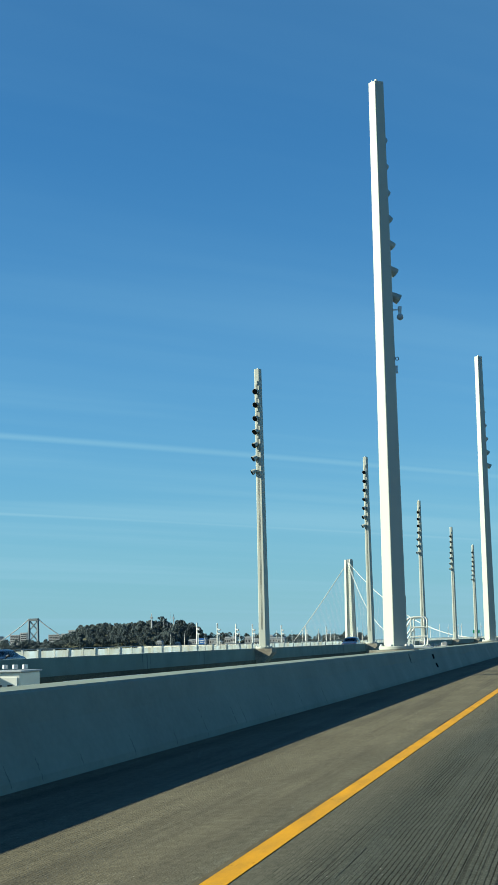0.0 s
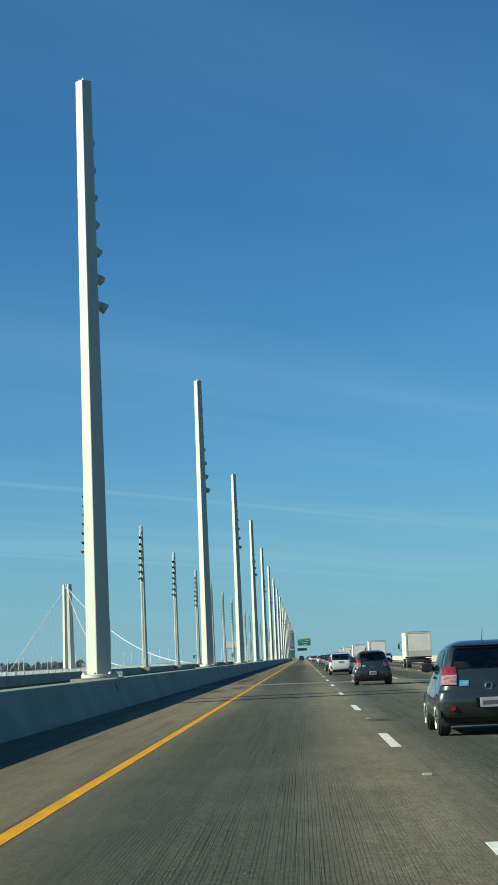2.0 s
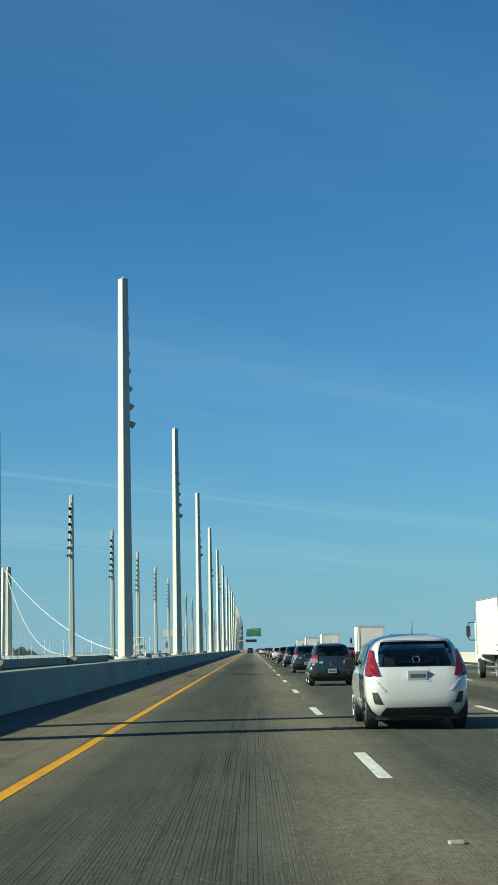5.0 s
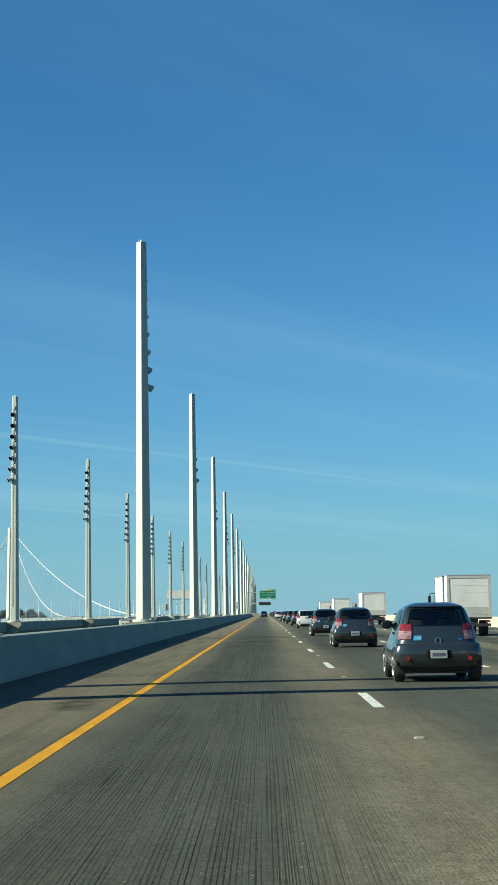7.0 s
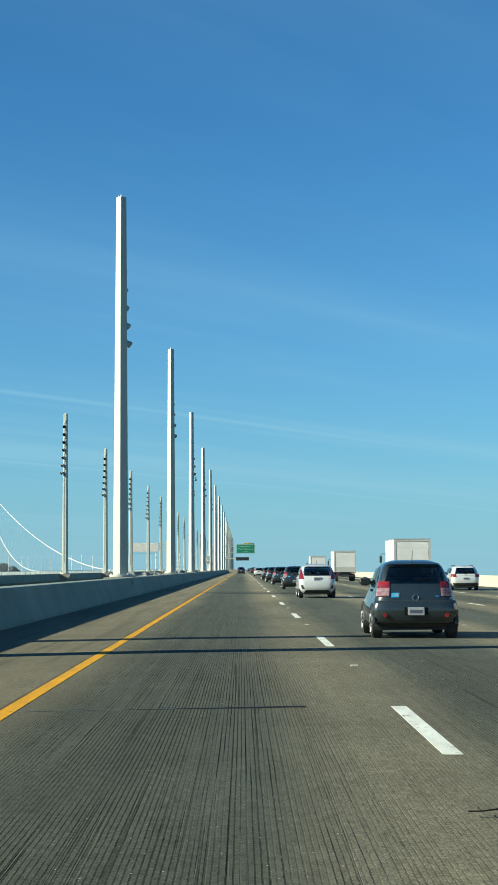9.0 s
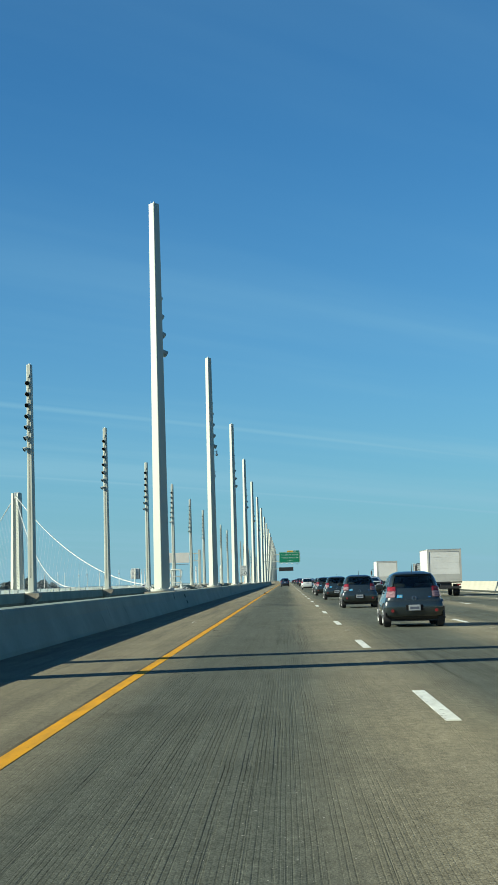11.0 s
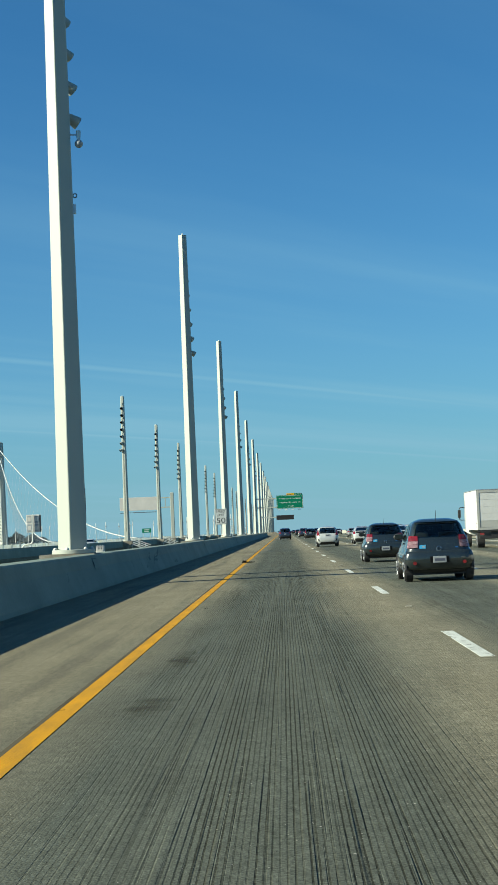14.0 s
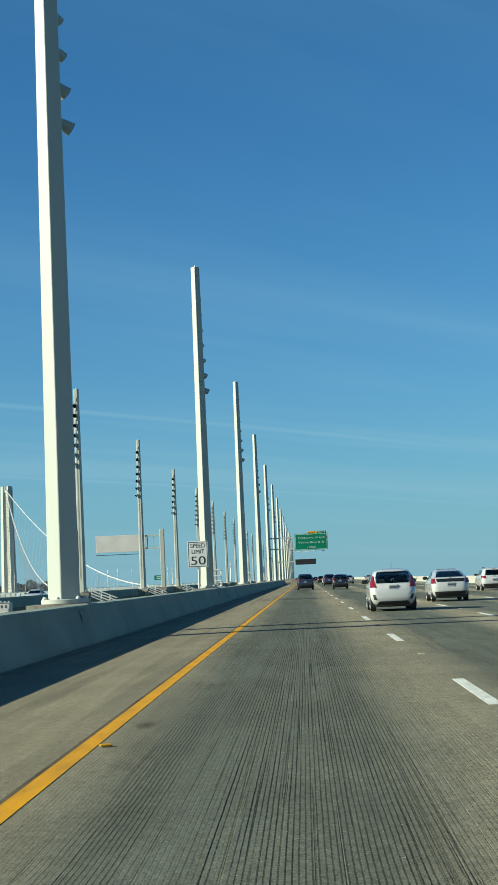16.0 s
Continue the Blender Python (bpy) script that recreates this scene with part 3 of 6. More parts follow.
# pads under the poles
pad_me = finish("pole_pad", prism([(-3.34, 0.80), (-3.38, 0.897), (-4.85, 0.897), (-4.85, 0.45), (-4.4, 0.0), (-3.8, -0.5), (-3.5, 0.0)], -0.78, 0.78), STAINED)
for k in range(-1, 27):
    shared("pole_pad", pad_me, barrier, Matrix.Translation((0, 44.66 + 53.545 * k + NEAR_OFF.get(k, 0.0), 0)))
ped_me = finish("pedestal", prism([(-18.78, 0.757), (-18.78, 0.50), (-19.75, -0.62), (-20.0, -0.9), (-20.5, -0.9), (-20.5, 0.757)], -0.78, 0.78), STAINED)
for k in range(0, 27):
    shared("pedestal", ped_me, parapet, Matrix.Translation((0, 43.46 + 53.545 * k + FAR_OFF.get(k, 0.0), 0)))
# ---- signs ----


def speed_sign(name, label, m, w, h):
    th = thing(name, label, "road sign", m, group="speed limit signs")
    panel = part("panel", box(-w / 2, w / 2, 0.0, 0.02, 0, h, 0.008), SIGN_WHITE, th)
    bm = bmesh.new()
    t, e = 0.025 * w, 0.035 * w
    for x0, x1, z0, z1 in ((-w / 2 + e, w / 2 - e, e, e + t), (-w / 2 + e, w / 2 - e, h - e - t, h - e), (-w / 2 + e, -w / 2 + e + t, e + t, h - e - t), (w / 2 - e - t, w / 2 - e, e + t, h - e - t)):
        block(bm, x0, x1, -0.006, -0.001, z0, z1)
    part("border", bm, BLACK, panel)
    lettering("legend_speed", "SPEED", 0.225 * h, 0, 0.755 * h, -0.004, BLACK, panel, 0.72 * w)
    lettering("legend_limit", "LIMIT", 0.225 * h, 0, 0.525 * h, -0.004, BLACK, panel, 0.62 * w)
    lettering("legend_number", "50", 0.46 * h, 0, 0.105 * h, -0.004, BLACK, panel, 0.72 * w)
    return th


limit = speed_sign("speed_limit_sign", "white speed limit sign on a short post at the barrier", Matrix.Translation((-4.50, 525.72, 2.17)), 1.22, 1.56)
part("post", rod(bmesh.new(), (0, 0.1, -1.272), (0, 0.1, 1.4), 0.05), WHITE, limit, "white round post")
limit_r = speed_sign("speed_limit_sign", "white speed limit sign above the sunlit parapet", Matrix.Translation((22.1, 519.0, 1.75)), 1.2, 1.5)
part("post", rod(bmesh.new(), (0, 0.1, -2.0), (0, 0.1, 1.0), 0.07), STEEL, limit_r)

# overhead exit sign on a cantilever
sign = thing("exit_sign", "green overhead exit sign on white cantilever arms", "road sign", Matrix.Translation((0, 691, 0)))
panel = part("panel", box(0.4, 6.0, 0, 0.12, 5.95, 8.75, 0.02), SIGN_GREEN, sign)
bm = bmesh.new()
for x0, x1, z0, z1 in ((0.5, 5.9, 6.03, 6.08), (0.5, 5.9, 8.62, 8.67), (0.5, 0.55, 6.08, 8.62), (5.85, 5.9, 6.08, 8.62)):
    block(bm, x0, x1, -0.012, -0.002, z0, z1)
part("border", bm, SIGN_WHITE, panel)
lettering("legend_island", "Treasure Island", 0.50, 3.2, 7.90, -0.006, SIGN_WHITE, panel, 4.6)
lettering("legend_yerba", "Yerba Buena Is", 0.50, 3.2, 7.10, -0.006, SIGN_WHITE, panel, 4.5)
lettering("legend_mile", "1 MILE", 0.36, 3.2, 6.32, -0.006, SIGN_WHITE, panel, 1.4)
tab = part("right_tab", box(2.55, 4.2, 0.0, 0.1, 8.752, 9.13, 0.01), SIGN_YELLOW, sign, "yellow tab")
lettering("legend_right", "RIGHT", 0.30, 3.37, 8.83, -0.006, BLACK, tab, 1.2)
tab = part("exit_tab", box(4.21, 5.8, 0.0, 0.1, 8.752, 9.13, 0.01), SIGN_GREEN, sign)
lettering("legend_exit", "EXIT 4", 0.30, 5.0, 8.83, -0.006, SIGN_WHITE, tab, 1.2)
bm = bmesh.new()
block(bm, -4.35, -3.79, 0.2, 0.8, 0.9, 8.8, 0.06)
part("post", bm, POLE, sign, "cream square post")
for z in (6.3, 8.15):
    part("arm", box(-3.8, 5.8, 0.3, 0.55, z - 0.12, z + 0.12, 0.02), POLE, sign)
for x in (-1.7, -0.2):
    part("strut", box(x - 0.06, x + 0.06, 0.36, 0.5, 6.42, 8.03), POLE, sign)
for x in (1.0, 2.4, 3.8, 5.2):
    lamp = part("sign_lamp", box(x - 0.28, x + 0.28, -0.75, -0.4, 5.62, 5.75, 0.03), WHITE, sign, "white sign lamp")
    part("lamp_arm", box(x - 0.03, x + 0.03, -0.5, 0.3, 5.76, 5.82), STEEL, lamp)

# message board further on
vms = thing("message_board", "dark unlit message board on a bracket arm", "road sign", Matrix.Translation((0, 770, 0)))
part("panel", box(-0.1, 4.5, 0, 0.5, 4.2, 5.35, 0.04), BLACK, vms)
part("frame", box(-0.2, 4.6, 0.1, 0.45, 5.36, 5.42), DARK, vms)
part("arm", box(-3.9, -0.12, 0.15, 0.4, 4.8, 5.1), POLE, vms, "cream arm")
part("post", box(-4.3, -3.9, 0.05, 0.5, 0.9, 5.4, 0.03), POLE, vms, "cream post")

# back of the opposite deck's overhead sign
back = thing("overhead_sign", "pale back of an overhead sign over the opposite deck", "road sign", Matrix.Translation((0, 655, 0)))
part("panel", box(-28.7, -21.4, 0.0, 0.1, 6.2, 8.65, 0.02), SIGN_BACK, back)
for z in (6.6, 8.4):
    part("arm", box(-28.0, -19.2, 0.12, 0.4, z - 0.1, z + 0.1), POLE, back)
part("lamp_rail", box(-28.6, -21.6, -0.6, -0.5, 5.75, 5.84), DARK, back, "dark lamp rail")
for x in (-28.0, -26.0, -24.0, -22.2):
    part("lamp_arm", box(x - 0.04, x + 0.04, -0.55, 0.1, 5.85, 5.95), STEEL, back)
part("post", box(-19.25, -18.6, -0.1, 0.6, 0.758, 9.3, 0.06), POLE, back, "cream square post")
shared("pedestal", ped_me, parapet, Matrix.Translation((0.35, 655.25, 0)))
for x in (-21.1, -20.2):
    part("strut", box(x - 0.07, x + 0.07, 0.16, 0.36, 6.7, 8.3), POLE, back)

# small signs at the barriers
small = thing("small_sign", "grey back of a two-by-two panel sign on a bent white post", "road sign", Matrix.Translation((-19.17, 502.0, 0)))
part("panel", box(-0.58, 0.52, 0, 0.10, 2.02, 3.50, 0.02), SIGN_BACK, small)
part("side_box", box(0.521, 0.62, 0.0, 0.30, 2.05, 3.46, 0.02), DARK, small, "dark side of the lamp housing")
for x in (-0.53, 0.09):
    for z in (2.12, 2.82):
        cell = part("cell", box(x, x + 0.40, -0.03, -0.002, z, z + 0.58, 0.01), GREY_STEEL, small, "grey lamp housing cover")
        part("hatch", box(x + 0.07, x + 0.33, -0.045, -0.031, z + 0.12, z + 0.46, 0.008), SIGN_BACK, cell)
part("post", tube(rounded([(-0.98, 0.1, 0.74), (-0.85, 0.02, 0.98), (-0.08, -0.12, 1.1), (-0.02, -0.12, 3.52)], 0.25), 0.065), WHITE, small, "white bent pipe post")
for i, (x, y, z, mt, lab) in enumerate(((-4.6, 662.0, 2.3, SIGN_BLUE, "small blue square sign on a post"), (-48.0, 190.4, 1.0, SIGN_BLUE, "small blue square sign beside the cycle path"),
                                        (-48.0, 417.0, 2.6, SIGN_BLUE, "small blue square sign on a tall post beside the cycle path"),
                                        )):
    th = thing("small_sign", lab, "road sign", Matrix.Translation((x, y, z)))
    w = 0.4
    panel = part("panel", box(-w, w, 0, 0.03, 0, 0.85, 0.01), mt, th)
    part("legend_bar", box(-w * 0.7, w * 0.7, -0.008, -0.001, 0.5, 0.6), SIGN_WHITE, panel)
    part("legend_bar", box(-w * 0.6, w * 0.6, -0.008, -0.001, 0.25, 0.35), SIGN_WHITE, panel)
    part("post", rod(bmesh.new(), (0, 0.06, -z - (0.72 if x < -40 else 0.1 if x < -10 else 0.6)), (0, 0.06, 0.8), 0.04), STEEL, th)

guide = thing("guide_sign", "distant green guide sign on two posts beside the deck", "road sign", Matrix.Translation((-95.5, 1430.0, 3.7)))
panel = part("panel", box(-3.2, 3.2, 0, 0.15, 0.3, 3.3, 0.05), SIGN_GREEN, guide)
for z, w in ((2.05, 1.9), (1.05, 1.6)):
    part("legend_bar", box(-w, w, -0.03, -0.002, z, z + 0.5), SIGN_WHITE, panel)
for x in (-2.6, 2.6):
    part("post", box(x - 0.2, x + 0.2, 0.16, 0.5, -10.2, 3.2), POLE, guide, "cream post")

# ---- service things between the decks ----
platforms = tagged(new("service_platform"), "narrow concrete service platforms between the decks", "platform", kind="structure")


def platform(y, w=4.0, x0=-8.6, x1=-4.45):
    part("slab", box(x0, x1, y - w, y + w, -0.75, -0.55, 0.02), CONCRETE, platforms)


def stile(y):
    th = thing("access_stair", "white tubular steel stair with guard rails beside the barrier", "stair", Matrix.Translation((0.38, y, 0)), group="access stairs")
    for dy in (-0.52, 0.52):
        side = part("guard_frame", tube(rounded([(-4.56, dy, 0.93), (-4.56, dy, 2.03), (-4.05, dy, 2.03), (-4.05, dy, 0.96), (-4.54, dy, 0.96)], 0.13), 0.035), WHITE, th)
        for z in (1.32, 1.66):
            part("rail", rod(bmesh.new(), (-4.56, dy, z), (-4.05, dy, z), 0.028), WHITE, side)
        part("handrail", tube(rounded([(-4.5, dy, 2.03), (-4.66, dy, 1.98), (-5.9, dy, -0.1), (-5.9, dy, -0.54)], 0.2), 0.035), WHITE, th)
        part("midrail", tube([(-4.56, dy, 1.62), (-5.85, dy, -0.3)], 0.027), WHITE, th)
        bm = bmesh.new()
        vs = [bm.verts.new((x, dy + s, z)) for s in (-0.03, 0.03) for x, z in ((-4.60, 1.28), (-4.60, 1.04), (-5.8, -0.74), (-5.8, -0.54))]
        bm.faces.new(vs[:4])
        bm.faces.new(vs[4:])
        for i in range(4):
            bm.faces.new((vs[i], vs[(i + 1) % 4], vs[4 + (i + 1) % 4], vs[4 + i]))
        part("stringer", bm, WHITE, th)
        part("foot", box(-4.62, -3.86, dy - 0.12, dy + 0.12, 0.888, 0.94, 0.01), STEEL, th, "steel foot plate")
    for k in range(6):
        x, z = -4.72 - 0.19 * k, 1.0 - 0.28 * k
        part("tread", box(x - 0.11, x + 0.10, -0.5, 0.5, z - 0.03, z), STEEL, th)
    platform(y)
    return th


for y in (51.0, 213.8, 374.4, 535.0, 588.6):
    stile(y)


def low_stair(y, x, steep=(1.0, 1.0)):
    th = thing("access_stair", "white railed steel stair sloping down between the decks", "stair", Matrix.Translation((x, y, 0)) @ Matrix.Diagonal((steep[0], 1.0, steep[1], 1.0)), group="sloping stairs")
    for dy in (-0.5, 0.5):
        for k, dz in enumerate((0.0, -0.28, -0.56)):
            part("handrail" if k == 0 else "midrail", tube([(-1.1, dy, 1.22 + dz), (1.5, dy, 0.10 + dz)], 0.032), WHITE, th)
        for xx, z0, z1 in ((-1.05, -0.55, 1.2), (-0.1, -0.55, 0.79), (0.8, -0.55, 0.40)):
            part("post", rod(bmesh.new(), (xx, dy, z0), (xx, dy, z1), 0.035), WHITE, th)
    for k in range(6):
        part("tread", box(-1.0 + 0.4 * k, -0.66 + 0.4 * k, -0.46, 0.46, 0.28 - 0.16 * k, 0.32 - 0.16 * k), STEEL, th)
    part("stringer", tube([(-1.05, -0.48, 0.35), (1.5, -0.48, -0.72)], 0.06), WHITE, th)
    part("stringer", tube([(-1.05, 0.48, 0.35), (1.5, 0.48, -0.72)], 0.06), WHITE, th)
    platform(y, 2.5, -20.0, -16.2)
    return th


# one beside most poles of the opposite deck, down from its parapet
for y in (583.0, 636.6, 690.1):
    low_stair(y, -18.2)
for y in (200.7, 522.0):
    low_stair(y, -19.15, (0.55, 1.3))


def cabinet(x, y, w, d, z1, body, lab):
    th = thing("equipment_cabinet", lab, "cabinet", Matrix.Translation((x, y, -0.55)), group="equipment cabinets")
    part("body", box(-w / 2, w / 2, -d / 2, d / 2, 0.0, z1, 0.025), body, th)
    part("door", box(-w / 2 + 0.05, w / 2 - 0.05, -d / 2 - 0.025, -d / 2 - 0.001, 0.08, z1 - 0.08, 0.01), body, th)
    part("handle", box(w / 2 - 0.16, w / 2 - 0.12, -d / 2 - 0.06, -d / 2 - 0.027, z1 * 0.5, z1 * 0.65), STEEL, th)
    part("roof", box(-w / 2 - 0.03, w / 2 + 0.03, -d / 2 - 0.04, d / 2 + 0.03, z1 + 0.001, z1 + 0.03, 0.008), GREY_STEEL, th, "grey cap")
    for k in (-0.32, 0.0, 0.32):
        part("lifting_eye", rod(bmesh.new(), (k * w, 0, z1 + 0.05), (k * w, 0, z1 + 0.12), 0.05, n=8), STEEL, th)
    for k in (-0.24, 0.10):
        vent = part("vent", box(k * w, (k + 0.16) * w, -d / 2 - 0.034, -d / 2 - 0.026, z1 * 0.70, z1 * 0.86, 0.002), DARK, th, "dark louvred vent")
        part("louvre", box(k * w + 0.01, (k + 0.16) * w - 0.01, -d / 2 - 0.046, -d / 2 - 0.035, z1 * 0.77, z1 * 0.79), STEEL, vent)


def service_rail(y):
    th = thing("service_rail", "low white pipe rail round a service platform", "rail", Matrix.Translation((0, y, 0)), group="service rails")
    part("loop", tube(rounded([(-5.2, -2.6, -0.55), (-5.2, -2.6, 0.76), (-5.2, 1.6, 0.76), (-5.2, 1.6, -0.55)], 0.15), 0.026), WHITE, th)
    part("midrail", rod(bmesh.new(), (-5.2, -2.6, 0.42), (-5.2, 1.6, 0.42), 0.024), WHITE, th)
    for dy in (-1.2, 0.2):
        part("post", rod(bmesh.new(), (-5.2, dy, -0.55), (-5.2, dy, 0.75), 0.024), WHITE, th)


WHITE_CABINET = "white steel equipment cabinet between the decks"
BEIGE_CABINET = "beige steel equipment cabinet between the decks"
for y in (17.6, 290.0):
    platform(y)
    cabinet(-7.25, y + 0.9, 0.55, 0.9, 1.42, WHITE, WHITE_CABINET)
    cabinet(-8.0, y + 0.4, 0.75, 0.9, 1.45, SIGN_BACK, BEIGE_CABINET)
    service_rail(y)
for y in (204.9, 526.2):
    platform(y + 3.2, 4.5, -20.0, -15.8)
    cabinet(-18.35, y, 0.42, 0.7, 0.90, WHITE, "narrow white steel equipment cabinet between the decks")
    cabinet(-17.65, y, 0.80, 0.7, 0.84, WHITE, WHITE_CABINET)
    cabinet(-17.15, y + 4.2, 0.80, 0.8, 1.06, SIGN_BACK, BEIGE_CABINET)
    part("rail", tube(rounded([(-18.9, y - 1.3, -0.55), (-18.9, y - 1.3, 0.0), (-16.0, y - 1.3, 0.0), (-16.0, y - 1.3, -0.55)], 0.1), 0.04), WHITE, platforms)

# lamp posts along the cycle path
path_post = thing("lamp_post", "white lamp post with side lamps beside the cycle path", "lamp post", group="cycle path lamp posts")
part("post", rod(bmesh.new(), (0, 0, -0.72), (0, 0, 3.9), 0.16, 0.10, 8), WHITE, path_post)
for z in (2.5, 3.1):
    part("lamp", rod(bmesh.new(), (0.05, -0.1, z), (0.45, -0.3, z - 0.15), 0.10, 0.14, 10), GREY_STEEL, path_post)
path_post.matrix_basis = Matrix.Translation((-48.0, 188.0, 0))
for y in (199.5, 211.0, 222.5, 245.5, 268.5, 291.5):
    copy_thing(path_post, Matrix.Translation((-48.0, y, 0)))

# junction boxes and painted recesses on the barrier face


def face_x(z):
    return float(np.interp(z, [0.0, 0.08, 0.55, 0.84], [-3.01, -3.02, -3.22, -3.30]))


def on_face(y, z):
    lean = math.atan2(0.08, 0.29) if z > 0.55 else math.atan2(0.20, 0.47)
    return Matrix.Translation((face_x(z), y, z)) @ Matrix.Rotation(-lean, 4, "Y")


for k in range(0, 13):
    y = 44.66 + 53.545 * k - (2.4 if k else 2.8)
    th = thing("junction_box", "grey junction box cover set in the barrier face", "junction box", on_face(y, 0.63), group="junction boxes")
    part("frame", box(-0.03, 0.008, -0.46, 0.46, -0.16, 0.16), STAIN, th, "dark frame")
    part("cover", box(-0.02, 0.016, -0.34, 0.42, -0.135, 0.14, 0.004), CONCRETE, th)
    part("lock", box(0.0, 0.026, -0.42, -0.37, -0.06, 0.05, 0.003), DARK, th)
for k in range(0, 13, 3):
    y = 44.66 + 53.545 * k + (4.75 if k else 4.2)
    for z in (0.60, 0.29):
        th = thing("drain_recess", "square recess in the barrier face, its shade painted black", "recess", on_face(y, z), group="barrier recesses")
        # a flat panel: the shade inside the recess is painted black on it
        part("recess", box(-0.03, 0.006, -0.26, 0.26, -0.085, 0.085), BLACK_AND_SHADE, th)
        part("lip", box(-0.03, 0.012, 0.261, 0.30, -0.1, 0.1), CONCRETE, th)

cone = thing("traffic_cone", "small orange-red traffic cone beside a pole base", "cone", Matrix.Translation((-4.4, 528.2, 0.898)))
ORANGE = mat("orange_plastic", (0.55, 0.09, 0.02), 0.6, scale=5, fine=20, bump=0.02)
part("cone", rod(bmesh.new(), (0, 0, 0.03), (0, 0, 0.6), 0.15, 0.03, 16), ORANGE, cone)
part("base", box(-0.2, 0.2, -0.2, 0.2, 0, 0.03, 0.005), DARK, cone, "dark rubber base")

# hanging cameras on two poles
for k in (0, 7):
    th = thing("dome_camera", "grey dome camera hanging from a light pole bracket", "camera", Matrix.Translation((-3.70, 44.66 + 53.545 * k + NEAR_OFF.get(k, 0.0) - 0.05, 12.42)), group="dome cameras")
    part("arm", box(-0.05, 0.24, -0.02, 0.02, -0.02, 0.02), STEEL, th)
    part("mount", rod(bmesh.new(), (0.2, 0, 0.1), (0.2, 0, -0.16), 0.07, 0.05, 12), STEEL, th)
    bm = bmesh.new()
    bmesh.ops.create_uvsphere(bm, u_segments=16, v_segments=10, radius=0.115, matrix=Matrix.Translation((0.2, 0, -0.26)))
    part("dome", bm, GREY_STEEL, th, "smoked dome", smooth=True)
    part("ring", tube([(0.045 + 0.055 * math.cos(a * math.pi / 6), 0, -1.7 + 0.055 * math.sin(a * math.pi / 6)) for a in range(13)], 0.014), DARK, th)
    part("box", box(-0.05, 0.06, -0.06, 0.06, -2.2, -1.95), STEEL, th)

# ---- road marks, studs, stains and litter ----
STUD = mat("dirty_marker_ceramic", (0.34, 0.32, 0.26), 0.6, col2=(0.20, 0.185, 0.14), scale=9, amount=0.7, fine=50, bump=0.1)
stud = thing("road_stud", "small pale raised road marker between lane dashes", "road marker", group="raised road markers")
part("body", box(-0.055, 0.055, -0.05, 0.05, -0.008, 0.022, 0.012), STUD, stud)
studs = [(x, DASH0 + 9.5 + 14.60 * k) for x in LANES for k in range(8, 46)]
stud.matrix_basis = Matrix.Translation((studs[0][0] + 0.02, studs[0][1], road_z(studs[0][0])))
for x, y in studs[1:]:
    copy_thing(stud, Matrix.Translation((x + 0.02, y, road_z(x))))


def blotch(name, label, x, y, rx, ry, material, seed, parent=None):
    """A flat stain with an uneven outline."""
    rnd = random.Random(seed)
    bm = bmesh.new()
    n = 36
    ph = [rnd.uniform(0, 6.28) for _ in range(5)]
    vs = []
    for i in range(n):
        a = 2 * math.pi * i / n
        k = 1 + 0.22 * math.sin(2 * a + ph[0]) + 0.16 * math.sin(3 * a + ph[1]) + 0.12 * math.sin(5 * a + ph[2]) + 0.08 * math.sin(9 * a + ph[3])
        vs.append(bm.verts.new((x + rx * k * math.cos(a), y + ry * k * math.sin(a), road_z(x) + 0.0035)))
    bm.faces.new(vs)
    return part(name, bm, material, parent or road, label)


def soft_edge(m, scale):
    """A stain that thins out raggedly towards its rim."""
    nt = m.node_tree
    b = nt.nodes["Principled BSDF"]
    tc = nt.nodes.new("ShaderNodeTexCoord")
    off = nt.nodes.new("ShaderNodeVectorMath")
    off.operation = "SUBTRACT"
    off.inputs[1].default_value = (0.5, 0.5, 0.0)
    ln = nt.nodes.new("ShaderNodeVectorMath")
    ln.operation = "LENGTH"
    flat = nt.nodes.new("ShaderNodeVectorMath")
    flat.operation = "MULTIPLY"
    flat.inputs[1].default_value = (1, 1, 0)
    nt.links.new(tc.outputs["Generated"], off.inputs[0])
    nt.links.new(off.outputs[0], flat.inputs[0])
    nt.links.new(flat.outputs[0], ln.inputs[0])
    geo = nt.nodes.new("ShaderNodeNewGeometry")
    no = nt.nodes.new("ShaderNodeTexNoise")
    no.inputs["Scale"].default_value, no.inputs["Detail"].default_value, no.inputs["Roughness"].default_value = scale, 5, 0.65
    nt.links.new(geo.outputs["Position"], no.inputs["Vector"])
    mad = nt.nodes.new("ShaderNodeMath")
    mad.operation = "MULTIPLY_ADD"
    mad.inputs[1].default_value = 0.75
    nt.links.new(ln.outputs["Value"], mad.inputs[0])
    nt.links.new(no.outputs["Fac"], mad.inputs[2])
    rg = nt.nodes.new("ShaderNodeMapRange")
    for k, v in enumerate((0.52, 0.80, 0.50, 0.0)):
        rg.inputs[k + 1].default_value = v
    nt.links.new(mad.outputs[0], rg.inputs[0])
    tr, mx = nt.nodes.new("ShaderNodeBsdfTransparent"), nt.nodes.new("ShaderNodeMixShader")
    nt.links.new(rg.outputs[0], mx.inputs[0])
    nt.links.new(tr.outputs[0], mx.inputs[1])
    nt.links.new(b.outputs[0], mx.inputs[2])
    nt.links.new(mx.outputs[0], nt.nodes["Material Output"].inputs[0])
    return m


